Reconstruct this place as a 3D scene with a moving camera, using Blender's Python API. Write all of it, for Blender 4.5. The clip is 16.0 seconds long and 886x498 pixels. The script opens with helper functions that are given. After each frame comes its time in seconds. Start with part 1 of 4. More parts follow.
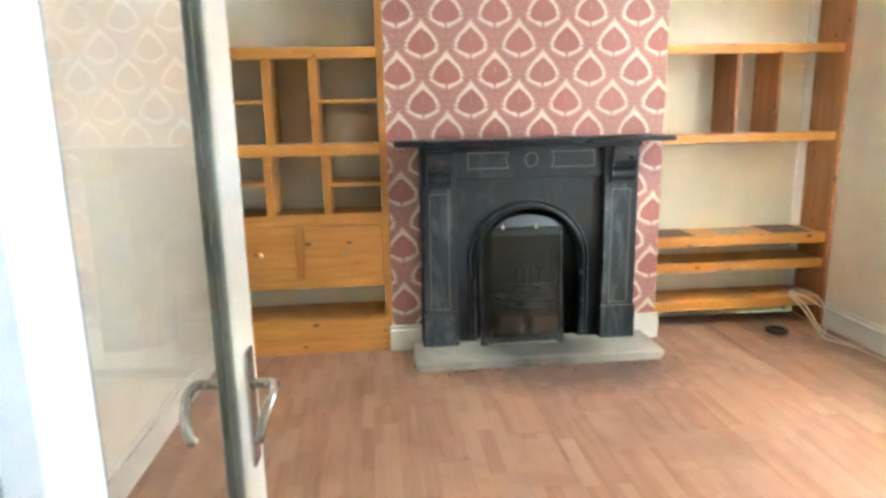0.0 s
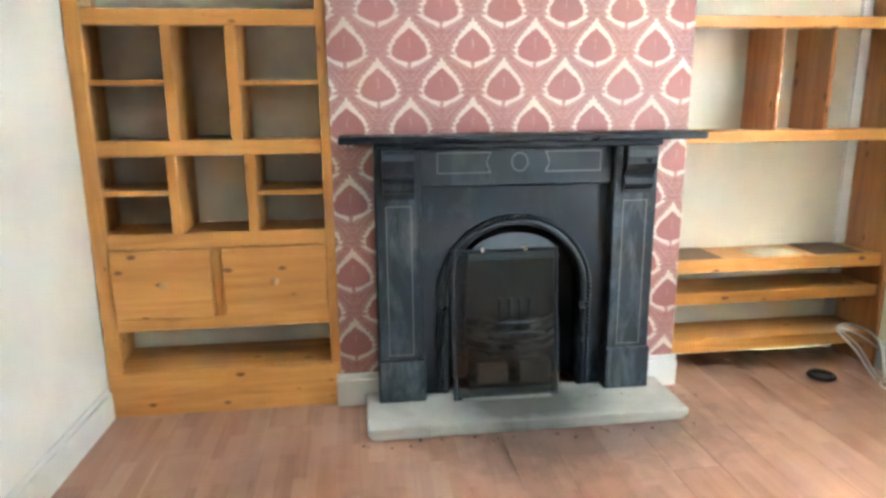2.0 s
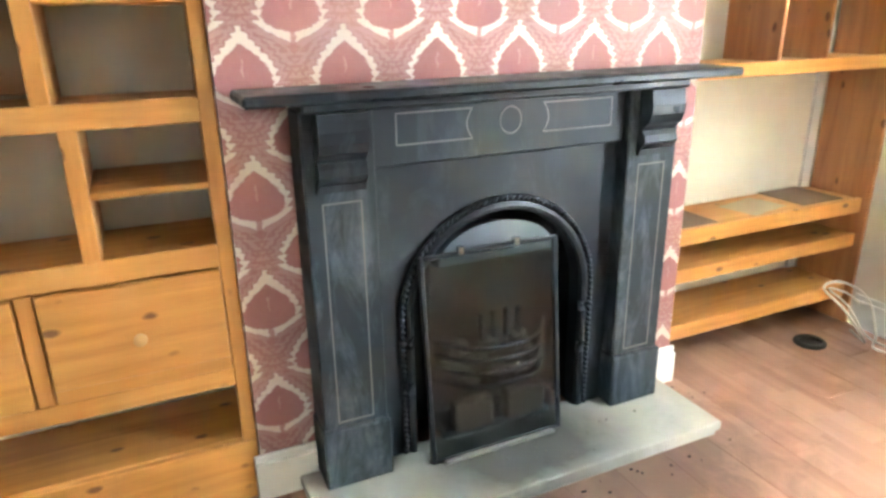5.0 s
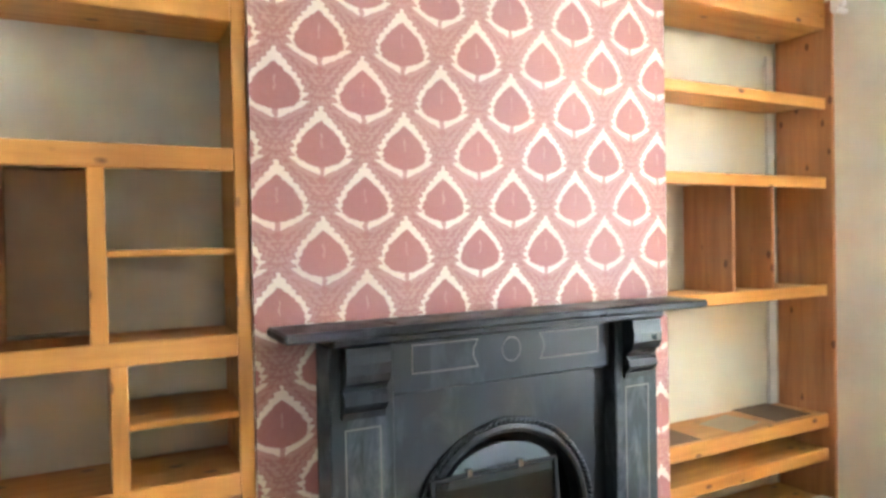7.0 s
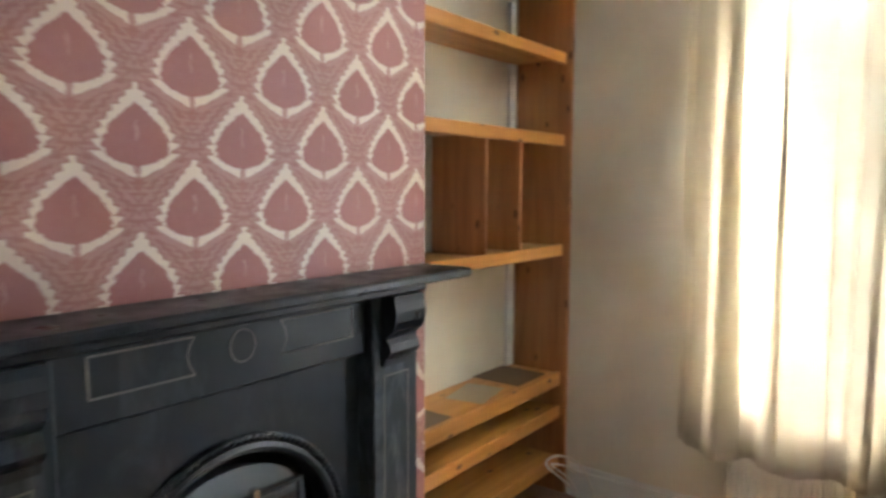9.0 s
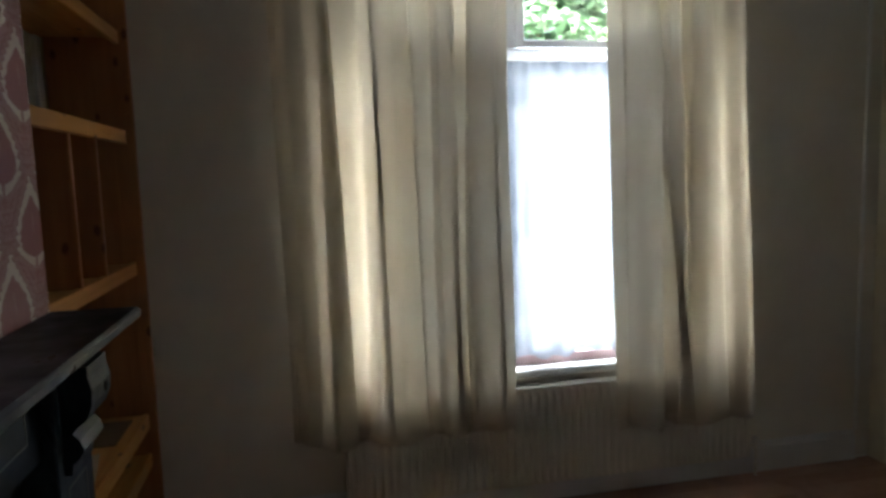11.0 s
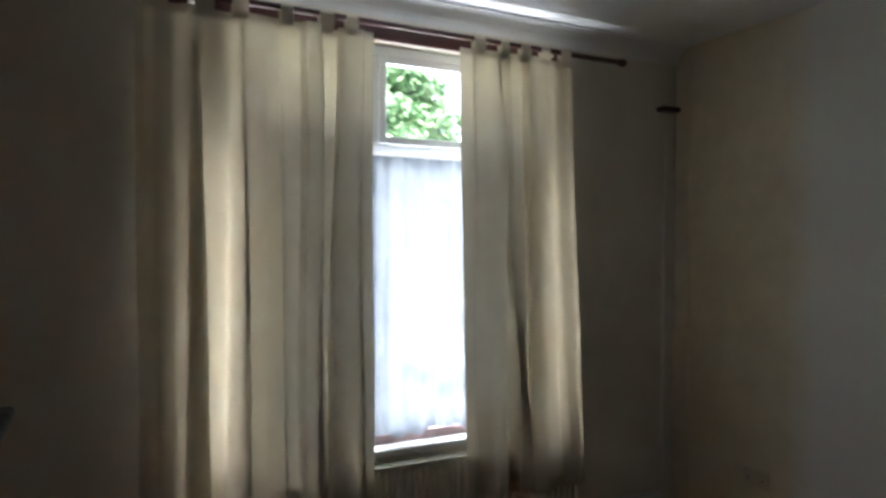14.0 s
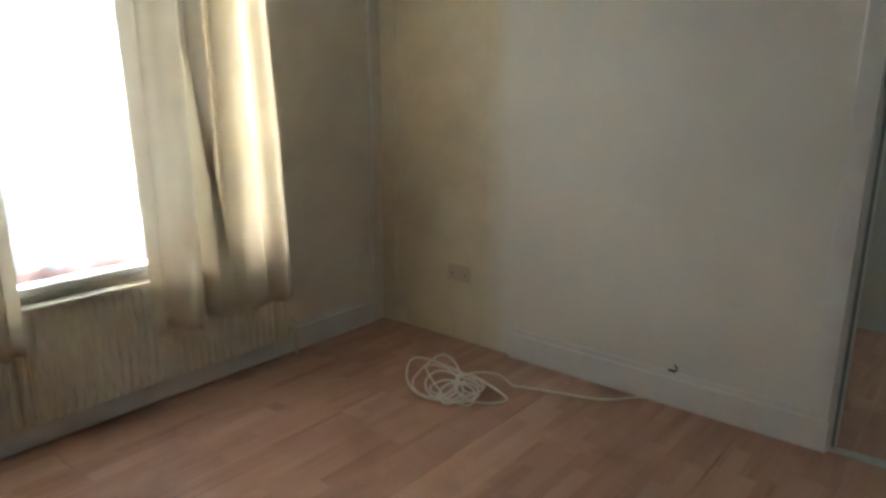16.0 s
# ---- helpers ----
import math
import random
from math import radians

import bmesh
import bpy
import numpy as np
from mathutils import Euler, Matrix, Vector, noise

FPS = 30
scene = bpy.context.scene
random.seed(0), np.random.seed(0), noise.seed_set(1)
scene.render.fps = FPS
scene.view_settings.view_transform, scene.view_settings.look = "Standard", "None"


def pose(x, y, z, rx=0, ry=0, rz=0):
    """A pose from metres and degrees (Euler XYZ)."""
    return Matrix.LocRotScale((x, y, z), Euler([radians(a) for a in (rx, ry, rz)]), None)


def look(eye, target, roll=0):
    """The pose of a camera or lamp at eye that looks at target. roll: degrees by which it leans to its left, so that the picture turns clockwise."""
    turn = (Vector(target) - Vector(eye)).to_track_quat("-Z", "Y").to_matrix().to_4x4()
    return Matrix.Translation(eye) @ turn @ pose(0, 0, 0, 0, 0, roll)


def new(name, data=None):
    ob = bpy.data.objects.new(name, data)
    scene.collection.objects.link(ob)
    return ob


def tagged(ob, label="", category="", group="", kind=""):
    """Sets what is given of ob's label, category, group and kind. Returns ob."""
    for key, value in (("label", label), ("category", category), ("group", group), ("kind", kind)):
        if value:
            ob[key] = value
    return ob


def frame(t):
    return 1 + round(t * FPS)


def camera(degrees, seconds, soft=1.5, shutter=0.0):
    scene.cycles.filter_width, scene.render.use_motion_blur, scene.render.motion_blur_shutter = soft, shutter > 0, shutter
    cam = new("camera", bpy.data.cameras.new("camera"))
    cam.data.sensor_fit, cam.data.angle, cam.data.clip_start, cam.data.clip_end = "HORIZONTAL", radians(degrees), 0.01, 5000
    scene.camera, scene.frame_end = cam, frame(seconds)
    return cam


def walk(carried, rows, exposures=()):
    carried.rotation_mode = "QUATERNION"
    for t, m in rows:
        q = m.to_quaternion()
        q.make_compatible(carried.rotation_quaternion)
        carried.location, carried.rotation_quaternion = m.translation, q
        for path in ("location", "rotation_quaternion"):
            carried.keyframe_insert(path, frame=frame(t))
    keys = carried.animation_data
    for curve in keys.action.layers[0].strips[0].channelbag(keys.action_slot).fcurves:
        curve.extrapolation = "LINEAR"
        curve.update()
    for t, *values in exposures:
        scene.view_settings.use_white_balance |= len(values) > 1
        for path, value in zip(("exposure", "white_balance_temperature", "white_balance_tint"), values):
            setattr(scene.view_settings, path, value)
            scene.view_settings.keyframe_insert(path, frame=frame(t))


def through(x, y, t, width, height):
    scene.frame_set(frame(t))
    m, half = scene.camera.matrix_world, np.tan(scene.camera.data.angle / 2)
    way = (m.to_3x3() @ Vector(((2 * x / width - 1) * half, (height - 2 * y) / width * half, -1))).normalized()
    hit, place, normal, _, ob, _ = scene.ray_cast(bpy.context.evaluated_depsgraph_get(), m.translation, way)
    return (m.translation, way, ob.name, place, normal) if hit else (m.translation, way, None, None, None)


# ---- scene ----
cam = camera(67.0, 16.0, soft=3.0, shutter=0.4)
PATH = [
    (0, (-0.241, -0.426, 1.419), (-0.049, 1.517, 0.987), -1.1),
    (0.5, (-0.176, -0.302, 1.418), (0.052, 1.621, 0.917), -1.0),
    (1, (-0.094, -0.119, 1.410), (0.052, 1.828, 0.975), -0.8),
    (1.5, (-0.092, 0.105, 1.397), (0.092, 2.041, 0.929), -1.7),
    (2, (-0.074, 0.430, 1.369), (0.176, 2.363, 0.923), -0.5),
    (2.5, (0.021, 0.663, 1.361), (0.233, 2.572, 0.802), -1.2),
    (3, (0.075, 0.917, 1.376), (0.256, 2.822, 0.793), 0.6),
    (3.2, (0.032, 1.012, 1.381), (0.250, 2.897, 0.750), 1.0),
    (5.3, (-0.428, 1.535, 1.384), (0.400, 3.236, 0.734), -1.3),
    (5.5, (-0.472, 1.503, 1.394), (0.373, 3.220, 0.812), -1.8),
    (6, (-0.536, 1.443, 1.434), (0.320, 3.208, 1.045), -1.8),
    (6.5, (-0.561, 1.417, 1.453), (0.337, 3.196, 1.279), -1.3),
    (7, (-0.568, 1.405, 1.452), (0.364, 3.174, 1.420), -1.1),
    (7.5, (-0.579, 1.424, 1.462), (0.397, 3.169, 1.493), -1.2),
    (8, (-0.557, 1.506, 1.459), (0.581, 3.150, 1.405), -0.5),
    (8.5, (-0.423, 1.668, 1.458), (0.937, 3.129, 1.340), -0.2),
    (9, (-0.315, 1.893, 1.463), (1.264, 3.106, 1.279), 0.2),
    (9.5, (-0.226, 2.235, 1.470), (1.616, 2.994, 1.294), -1.3),
    (10, (-0.243, 2.414, 1.475), (1.714, 2.802, 1.347), -1.3),
    (10.2, (-0.239, 2.479, 1.469), (1.748, 2.653, 1.323), -1.9),
    (12.3, (-0.357, 2.915, 1.559), (1.497, 2.186, 1.387), -0.0),
    (12.5, (-0.349, 2.931, 1.555), (1.504, 2.185, 1.452), -0.1),
    (13, (-0.347, 2.918, 1.550), (1.490, 2.128, 1.581), -0.7),
    (13.5, (-0.381, 2.892, 1.573), (1.453, 2.097, 1.623), -0.4),
    (14, (-0.353, 2.913, 1.583), (1.429, 2.005, 1.558), 0.3),
    (14.5, (-0.353, 2.877, 1.552), (1.318, 1.782, 1.445), 0.8),
    (15, (-0.346, 2.848, 1.445), (1.143, 1.522, 1.287), 0.6),
    (15.2, (-0.282, 2.881, 1.371), (1.138, 1.481, 1.206), 0.1),
    (15.5, (-0.287, 2.869, 1.326), (1.061, 1.414, 1.069), -0.3),
    (15.7, (-0.258, 2.730, 1.358), (1.063, 1.280, 0.966), 1.3),
    (16, (-0.138, 2.626, 1.348), (1.092, 1.123, 0.869), 0.4),
]
EXPOSURES = [(0, 8.08, 6800, 11), (1, 8.08, 6250, 11), (2, 8.15, 6080, 9), (2.5, 8.32, 6030, 9), (3, 8.36, 6000, 8), (5.5, 8.65, 6400, 10), (6.5, 8.35, 6450, 11),
             (7.5, 8.3, 6200, 9), (8.3, 7.88, 6350, 11), (9, 6.93, 6650, 15), (9.5, 6.15, 6520, 18), (10.2, 5, 6170, 14), (12.3, 3.95, 6120, 14),
             (14.2, 3.9, 6120, 14), (15, 4.45, 6220, 14), (15.6, 5.3, 6470, 13), (16, 5.65, 6770, 12)]
walk(cam, [(t, look(eye, target, roll)) for t, eye, target, roll in PATH], EXPOSURES)

# ---- world and light ----
world = bpy.data.worlds.new("sky")
scene.world = world
world.use_nodes = True
wn = world.node_tree.nodes
sky = wn.new("ShaderNodeTexSky")
sky.sky_type, sky.sun_disc = "NISHITA", False
sky.sun_elevation, sky.sun_rotation = radians(48), radians(250)
sky.air_density, sky.dust_density, sky.ozone_density = 1.0, 8.0, 0.4
wn["Background"].inputs[1].default_value = 0.15
world.node_tree.links.new(sky.outputs[0], wn["Background"].inputs[0])
sun = new("sun", bpy.data.lights.new("sun", "SUN"))
sun.data.energy, sun.data.angle, sun.data.color = 1.0, radians(12), (1, 0.95, 0.88)
sun.matrix_world = look((-6, 4, 12), (0, 0, 0))
win_light = new("window_daylight", bpy.data.lights.new("window_daylight", "AREA"))
win_light.data.shape, win_light.data.size, win_light.data.size_y = "RECTANGLE", 1.34, 1.58
win_light.data.energy, win_light.data.color = 17, (0.90, 0.96, 1.0)
win_light.matrix_world = Matrix.Translation((2.52 + 0.27, 1.665, 1.29)) @ pose(0, 0, 0, 0, 90, 0)

# ---- plan ----
XL, XR, YF, YB, YA, ZC = -1.175, 2.520, -0.08, 3.285, 3.63, 2.70   # walls, breast face, alcove back, ceiling
BX0, BX1 = -0.172, 1.398                                        # chimney breast
DX0, DX1, DZ = -0.60, 0.173, 2.03                              # doorway
WY0, WY1, WZ0, WZ1 = 0.86, 2.47, 0.62, 2.50                   # window opening


# ---- materials ----
class Mat:
    """A node material with short ways to add nodes."""

    def __init__(self, name, rough=0.6, metal=0.0, spec=0.5):
        self.m = bpy.data.materials.new(name)
        self.m.use_nodes = True
        self.t = self.m.node_tree
        self.b = self.t.nodes["Principled BSDF"]
        self.b.inputs["Roughness"].default_value = rough
        self.b.inputs["Metallic"].default_value = metal
        self.b.inputs["Specular IOR Level"].default_value = spec

    def node(self, kind, **sets):
        n = self.t.nodes.new(kind)
        for k, v in sets.items():
            setattr(n, k, v)
        return n

    def put(self, socket, value):
        if isinstance(value, bpy.types.NodeSocket):
            self.t.links.new(value, socket)
        else:
            socket.default_value = value

    def math(self, op, a, b=0.0, c=0.0, clamp=False):
        n = self.node("ShaderNodeMath", operation=op, use_clamp=clamp)
        for s, v in zip(n.inputs, (a, b, c)):
            self.put(s, v)
        return n.outputs[0]

    def coords(self, scale=(1, 1, 1), shift=True, which="Object"):
        tc = self.node("ShaderNodeTexCoord")
        out = tc.outputs[which]
        if shift:
            oi = self.node("ShaderNodeObjectInfo")
            add = self.node("ShaderNodeVectorMath", operation="MULTIPLY_ADD")
            mul = self.math("MULTIPLY", oi.outputs["Random"], 17.0)
            comb = self.node("ShaderNodeCombineXYZ")
            for i in range(3):
                self.put(comb.inputs[i], mul)
            self.put(add.inputs[0], out)
            add.inputs[1].default_value = (1, 1, 1)
            self.put(add.inputs[2], comb.outputs[0])
            out = add.outputs[0]
        mp = self.node("ShaderNodeMapping")
        mp.inputs["Scale"].default_value = scale
        self.put(mp.inputs[0], out)
        return mp.outputs[0]

    def noise(self, vec, scale, detail=4.0, rough=0.55, dist=0.0):
        n = self.node("ShaderNodeTexNoise")
        self.put(n.inputs["Vector"], vec)
        n.inputs["Scale"].default_value, n.inputs["Detail"].default_value = scale, detail
        n.inputs["Roughness"].default_value, n.inputs["Distortion"].default_value = rough, dist
        return n.outputs[0]

    def ramp(self, fac, stops, smooth=False):
        n = self.node("ShaderNodeValToRGB")
        if smooth:
            n.color_ramp.interpolation = "EASE"
        e = n.color_ramp.elements
        while len(e) < len(stops):
            e.new(0.5)
        for el, (p, c) in zip(e, stops):
            el.position = p
            el.color = (*c, 1) if not isinstance(c, (int, float)) else (c, c, c, 1)
        self.put(n.inputs[0], fac)
        return n.outputs[0]

    def mix(self, fac, a, b, mode="MIX"):
        n = self.node("ShaderNodeMix", data_type="RGBA", blend_type=mode)
        self.put(n.inputs[0], fac)
        for s, v in ((n.inputs[6], a), (n.inputs[7], b)):
            self.put(s, (*v, 1) if isinstance(v, tuple) and len(v) == 3 else v)
        return n.outputs[2]

    def colour(self, value):
        self.put(self.b.inputs["Base Color"], (*value, 1) if isinstance(value, tuple) else value)
        return self

    def rough(self, value):
        self.put(self.b.inputs["Roughness"], value)
        return self

    def bump(self, height, strength=0.2, distance=0.005):
        n = self.node("ShaderNodeBump")
        n.inputs["Strength"].default_value, n.inputs["Distance"].default_value = strength, distance
        self.put(n.inputs["Height"], height)
        self.put(self.b.inputs["Normal"], n.outputs[0])
        return self


def paint(name, col, rough=0.55, dirt=(0.45, 0.42, 0.36), amount=0.15, scale=3.0, bump=0.08):
    """Painted surface with faint stains and roller texture."""
    m = Mat(name, rough)
    v = m.coords(shift=False)
    big = m.ramp(m.noise(v, scale, 5, 0.6, 0.3), [(0.42, 0.0), (0.75, 1.0)])
    fine = m.noise(v, 90, 3)
    m.colour(m.mix(m.math("MULTIPLY", big, amount), col, dirt))
    m.bump(fine, bump, 0.002)
    return m.m


def pine(name, axis, dark=(0.46, 0.185, 0.040), light=(0.73, 0.355, 0.090), blotch=(0.55, 0.215, 0.045)):
    """Varnished pine, grain along the axis, with a few knots."""
    m = Mat(name, 0.38)
    s = [22, 22, 22]
    s[axis] = 1.6
    v = m.coords(tuple(s))
    g = m.noise(v, 1.0, 6, 0.6, 0.6)
    w = m.coords(tuple(2.2 if i == axis else 5.0 for i in range(3)))
    blot = m.noise(w, 1.0, 3)
    col = m.ramp(g, [(0.28, dark), (0.5, tuple(d + (l - d) * 0.55 for d, l in zip(dark, light))), (0.72, light)])
    col = m.mix(m.ramp(blot, [(0.35, 0.0), (0.7, 0.5)]), col, blotch)
    k = m.coords(tuple(6.0 if i == axis else 11.0 for i in range(3)))
    vor = m.node("ShaderNodeTexVoronoi")
    m.put(vor.inputs["Vector"], k)
    vor.inputs["Scale"].default_value = 1.0
    knot = m.ramp(m.math("ADD", vor.outputs["Distance"], m.math("MULTIPLY", m.noise(k, 6.0, 2), 0.08)), [(0.12, 1.0), (0.19, 0.0)])
    col = m.mix(m.math("MULTIPLY", knot, 0.88), col, (0.13, 0.045, 0.018))
    m.colour(col)
    m.rough(m.ramp(g, [(0.2, 0.5), (0.8, 0.32)]))
    m.bump(g, 0.12, 0.002)
    return m.m


def wallpaper_material():
    """Ogee damask: rose leaf shapes with ragged cream outlines on a pink ground, half-drop repeat."""
    m = Mat("damask_wallpaper", 0.52)
    tc = m.node("ShaderNodeTexCoord")
    sep = m.node("ShaderNodeSeparateXYZ")
    m.put(sep.inputs[0], tc.outputs["Object"])
    PX, PZ, X0, Z0 = 0.2645, 0.318, 0.142, 1.716
    wob = m.math("MULTIPLY", m.math("SUBTRACT", m.noise(tc.outputs["Object"], 70, 2), 0.5), 0.022)
    xs = m.math("ADD", m.math("ADD", sep.outputs[0], sep.outputs[1]), wob)
    shapes, stems, leafs = [], [], []
    for off in (0.0, 0.5):
        u = m.math("ADD", m.math("DIVIDE", m.math("SUBTRACT", xs, X0), PX), off + 50)
        w = m.math("ADD", m.math("DIVIDE", m.math("SUBTRACT", sep.outputs[2], Z0), PZ), off + 50)
        dx = m.math("ABSOLUTE", m.math("MULTIPLY", m.math("SUBTRACT", m.math("FRACT", m.math("ADD", u, 0.5)), 0.5), PX))
        dz = m.math("MULTIPLY", m.math("SUBTRACT", m.math("FRACT", m.math("ADD", w, 0.48)), 0.48), PZ)
        t = m.math("DIVIDE", m.math("ADD", dz, 0.080), 0.206)
        prof = m.ramp(t, [(0.0, 0.16), (0.05, 0.30), (0.10, 0.58), (0.16, 0.82), (0.23, 0.97), (0.31, 1.0), (0.42, 0.95), (0.53, 0.83),
                          (0.66, 0.62), (0.77, 0.40), (0.87, 0.21), (0.94, 0.09), (1.0, 0.0)])
        prof = m.math("MULTIPLY", prof, 0.094)
        jag = m.math("MULTIPLY", m.math("PINGPONG", m.math("ADD", dz, m.math("MULTIPLY", dx, -0.5)), 0.012), 1.9)
        low = m.math("MAXIMUM", m.math("MULTIPLY_ADD", dz, -12.0, 0.8, clamp=True), 0.42)
        f = m.math("SUBTRACT", m.math("SUBTRACT", m.math("ADD", prof, 0.007), dx), m.math("MULTIPLY", jag, low))
        f = m.math("SUBTRACT", f, m.math("MULTIPLY", m.math("GREATER_THAN", m.math("ABSOLUTE", m.math("SUBTRACT", t, 0.5)), 0.495), 0.03))
        t2 = m.math("DIVIDE", m.math("ADD", dz, 0.054), 0.143)
        leafw = m.ramp(t2, [(0.0, 0.0), (0.03, 0.30), (0.09, 0.66), (0.18, 0.92), (0.29, 1.0), (0.42, 0.97), (0.56, 0.84), (0.71, 0.60), (0.86, 0.31), (1.0, 0.0)])
        leafs.append(m.math("SUBTRACT", m.math("SUBTRACT", m.math("MULTIPLY", leafw, 0.079), dx), m.math("MULTIPLY", m.math("PINGPONG", m.math("ADD", dz, m.math("MULTIPLY", dx, 0.8)), 0.008), 0.8)))
        stem = m.math("MULTIPLY", m.math("LESS_THAN", dx, 0.0075), m.math("LESS_THAN", dz, -0.035))
        stem = m.math("MULTIPLY", stem, m.math("GREATER_THAN", dz, -0.100))
        spine = m.math("MULTIPLY", m.math("LESS_THAN", dx, 0.0022), m.math("LESS_THAN", m.math("ABSOLUTE", m.math("SUBTRACT", dz, 0.024)), 0.022))
        shapes.append(f)
        stems.append((stem, spine))
    f = m.math("MAXIMUM", shapes[0], shapes[1])
    stem = m.math("MAXIMUM", stems[0][0], stems[1][0])
    spine = m.math("MAXIMUM", stems[0][1], stems[1][1])
    cream = m.math("DIVIDE", m.math("ADD", f, 0.001), 0.004, clamp=True)
    inner = m.math("MAXIMUM", m.math("DIVIDE", m.math("MAXIMUM", leafs[0], leafs[1]), 0.003, clamp=True), m.math("MULTIPLY", stem, 0.8))
    stripe = m.math("PINGPONG", m.math("ADD", f, 0.2), 0.0125)
    band = m.ramp(m.math("DIVIDE", stripe, 0.0125), [(0.35, 0.0), (0.6, 1.0)])
    mott = m.ramp(m.noise(tc.outputs["Object"], 60, 3), [(0.4, 0.0), (0.65, 1.0)])
    ground = m.mix(m.math("MULTIPLY", band, 0.9), (0.345, 0.145, 0.130), (0.44, 0.245, 0.215))
    ground = m.mix(m.math("MULTIPLY", mott, 0.25), ground, (0.33, 0.185, 0.155))
    leaf = m.mix(m.math("MULTIPLY", mott, 0.3), (0.35, 0.130, 0.120), (0.40, 0.175, 0.158))
    leaf = m.mix(m.math("MULTIPLY", spine, 0.5), leaf, (0.55, 0.36, 0.30))
    col = m.mix(cream, ground, (0.70, 0.60, 0.515))
    col = m.mix(inner, col, leaf)
    fade = m.ramp(m.noise(tc.outputs["Object"], 1.6, 3), [(0.35, 0.0), (0.8, 0.25)])
    m.colour(m.mix(fade, col, (0.50, 0.29, 0.26)))
    m.bump(m.math("ADD", cream, inner), 0.10, 0.001)
    return m.m


def laminate_material():
    """Three-strip laminate boards, reddish brown, worn."""
    m = Mat("red_brown_laminate", 0.34)
    v = m.coords()
    tc = m.node("ShaderNodeTexCoord")
    br = m.node("ShaderNodeTexBrick")
    mp = m.node("ShaderNodeMapping")
    mp.inputs["Rotation"].default_value = (0, 0, radians(90))
    m.put(mp.inputs[0], v)
    m.put(br.inputs["Vector"], mp.outputs[0])
    br.inputs["Color1"].default_value, br.inputs["Color2"].default_value = (0, 0, 0, 1), (1, 1, 1, 1)
    br.inputs["Mortar"].default_value = (0.4, 0.4, 0.4, 1)
    br.inputs["Scale"].default_value, br.inputs["Mortar Size"].default_value = 1.0, 0.001
    br.inputs["Brick Width"].default_value, br.inputs["Row Height"].default_value = 0.36, 0.065
    g = m.noise(m.coords((28, 1.8, 28)), 1.0, 5, 0.6, 0.4)
    base = m.ramp(g, [(0.3, (0.31, 0.155, 0.098)), (0.7, (0.45, 0.248, 0.165))])
    base = m.mix(m.math("MULTIPLY", br.outputs["Color"], 0.85), base, (0.52, 0.315, 0.215))
    oi = m.node("ShaderNodeObjectInfo")
    base = m.mix(m.math("MULTIPLY", oi.outputs["Random"], 0.25), base, (0.31, 0.135, 0.08))
    geo = m.node("ShaderNodeNewGeometry")
    worn = m.noise(geo.outputs["Position"], 1.5, 5, 0.62, 0.6)
    base = m.mix(m.ramp(worn, [(0.52, 0.0), (0.72, 0.55)]), base, (0.19, 0.098, 0.066))
    mp2 = m.node("ShaderNodeMapping")
    mp2.inputs["Location"].default_value = (-0.62, -4.35, 0)
    mp2.inputs["Scale"].default_value = (0.75, 1.5, 1.0)
    m.put(mp2.inputs[0], geo.outputs["Position"])
    ln = m.node("ShaderNodeVectorMath", operation="LENGTH")
    m.put(ln.inputs[0], mp2.outputs[0])
    smudge = m.ramp(m.math("ADD", ln.outputs["Value"], m.math("MULTIPLY", m.noise(geo.outputs["Position"], 7, 6, 0.7, 1.0), 0.6)), [(0.55, 0.75), (0.92, 0.0)])
    base = m.mix(smudge, base, (0.085, 0.055, 0.043))
    dust = m.ramp(m.noise(tc.outputs["Object"], 2.3, 5, 0.6, 0.5), [(0.45, 0.0), (0.8, 0.20)])
    m.colour(m.mix(dust, base, (0.42, 0.31, 0.25)))
    m.rough(m.ramp(m.noise(tc.outputs["Object"], 5.0, 4), [(0.3, 0.30), (0.8, 0.52)]))
    m.bump(g, 0.06, 0.001)
    return m.m


def iron(name, col, rough, scuff=0.5, low=0.50):
    """Black-leaded cast iron with pale chalky scuffs, rubbed up and down."""
    m = Mat(name, rough, 0.0, 0.45)
    v = m.coords(shift=False)
    rub = m.noise(m.coords((9, 9, 2.6), shift=False), 1.0, 8, 0.72, 0.8)
    fine = m.noise(v, 38, 5, 0.7)
    sc = m.math("MULTIPLY", m.ramp(rub, [(low, 0.0), (low + 0.24, scuff)]), m.ramp(fine, [(0.3, 0.45), (0.65, 1.0)]))
    m.colour(m.mix(sc, col, (0.17, 0.205, 0.225)))
    m.rough(m.math("ADD", m.math("MULTIPLY", sc, 0.3), m.ramp(m.noise(v, 12, 4), [(0.3, rough - 0.10), (0.7, rough + 0.15)])))
    m.bump(m.math("ADD", m.noise(v, 160, 3), m.math("MULTIPLY", m.noise(v, 22, 4), 1.5)), 0.12, 0.001)
    return m.m


def plain(name, col, rough=0.5, metal=0.0, var=0.15, scale=14.0, bump=0.06):
    m = Mat(name, rough, metal)
    v = m.coords(shift=False)
    n = m.noise(v, scale, 5)
    m.colour(m.mix(m.math("MULTIPLY", n, var * 2), col, tuple(c * 0.6 for c in col)))
    m.bump(m.noise(v, scale * 9, 2), bump, 0.001)
    return m.m


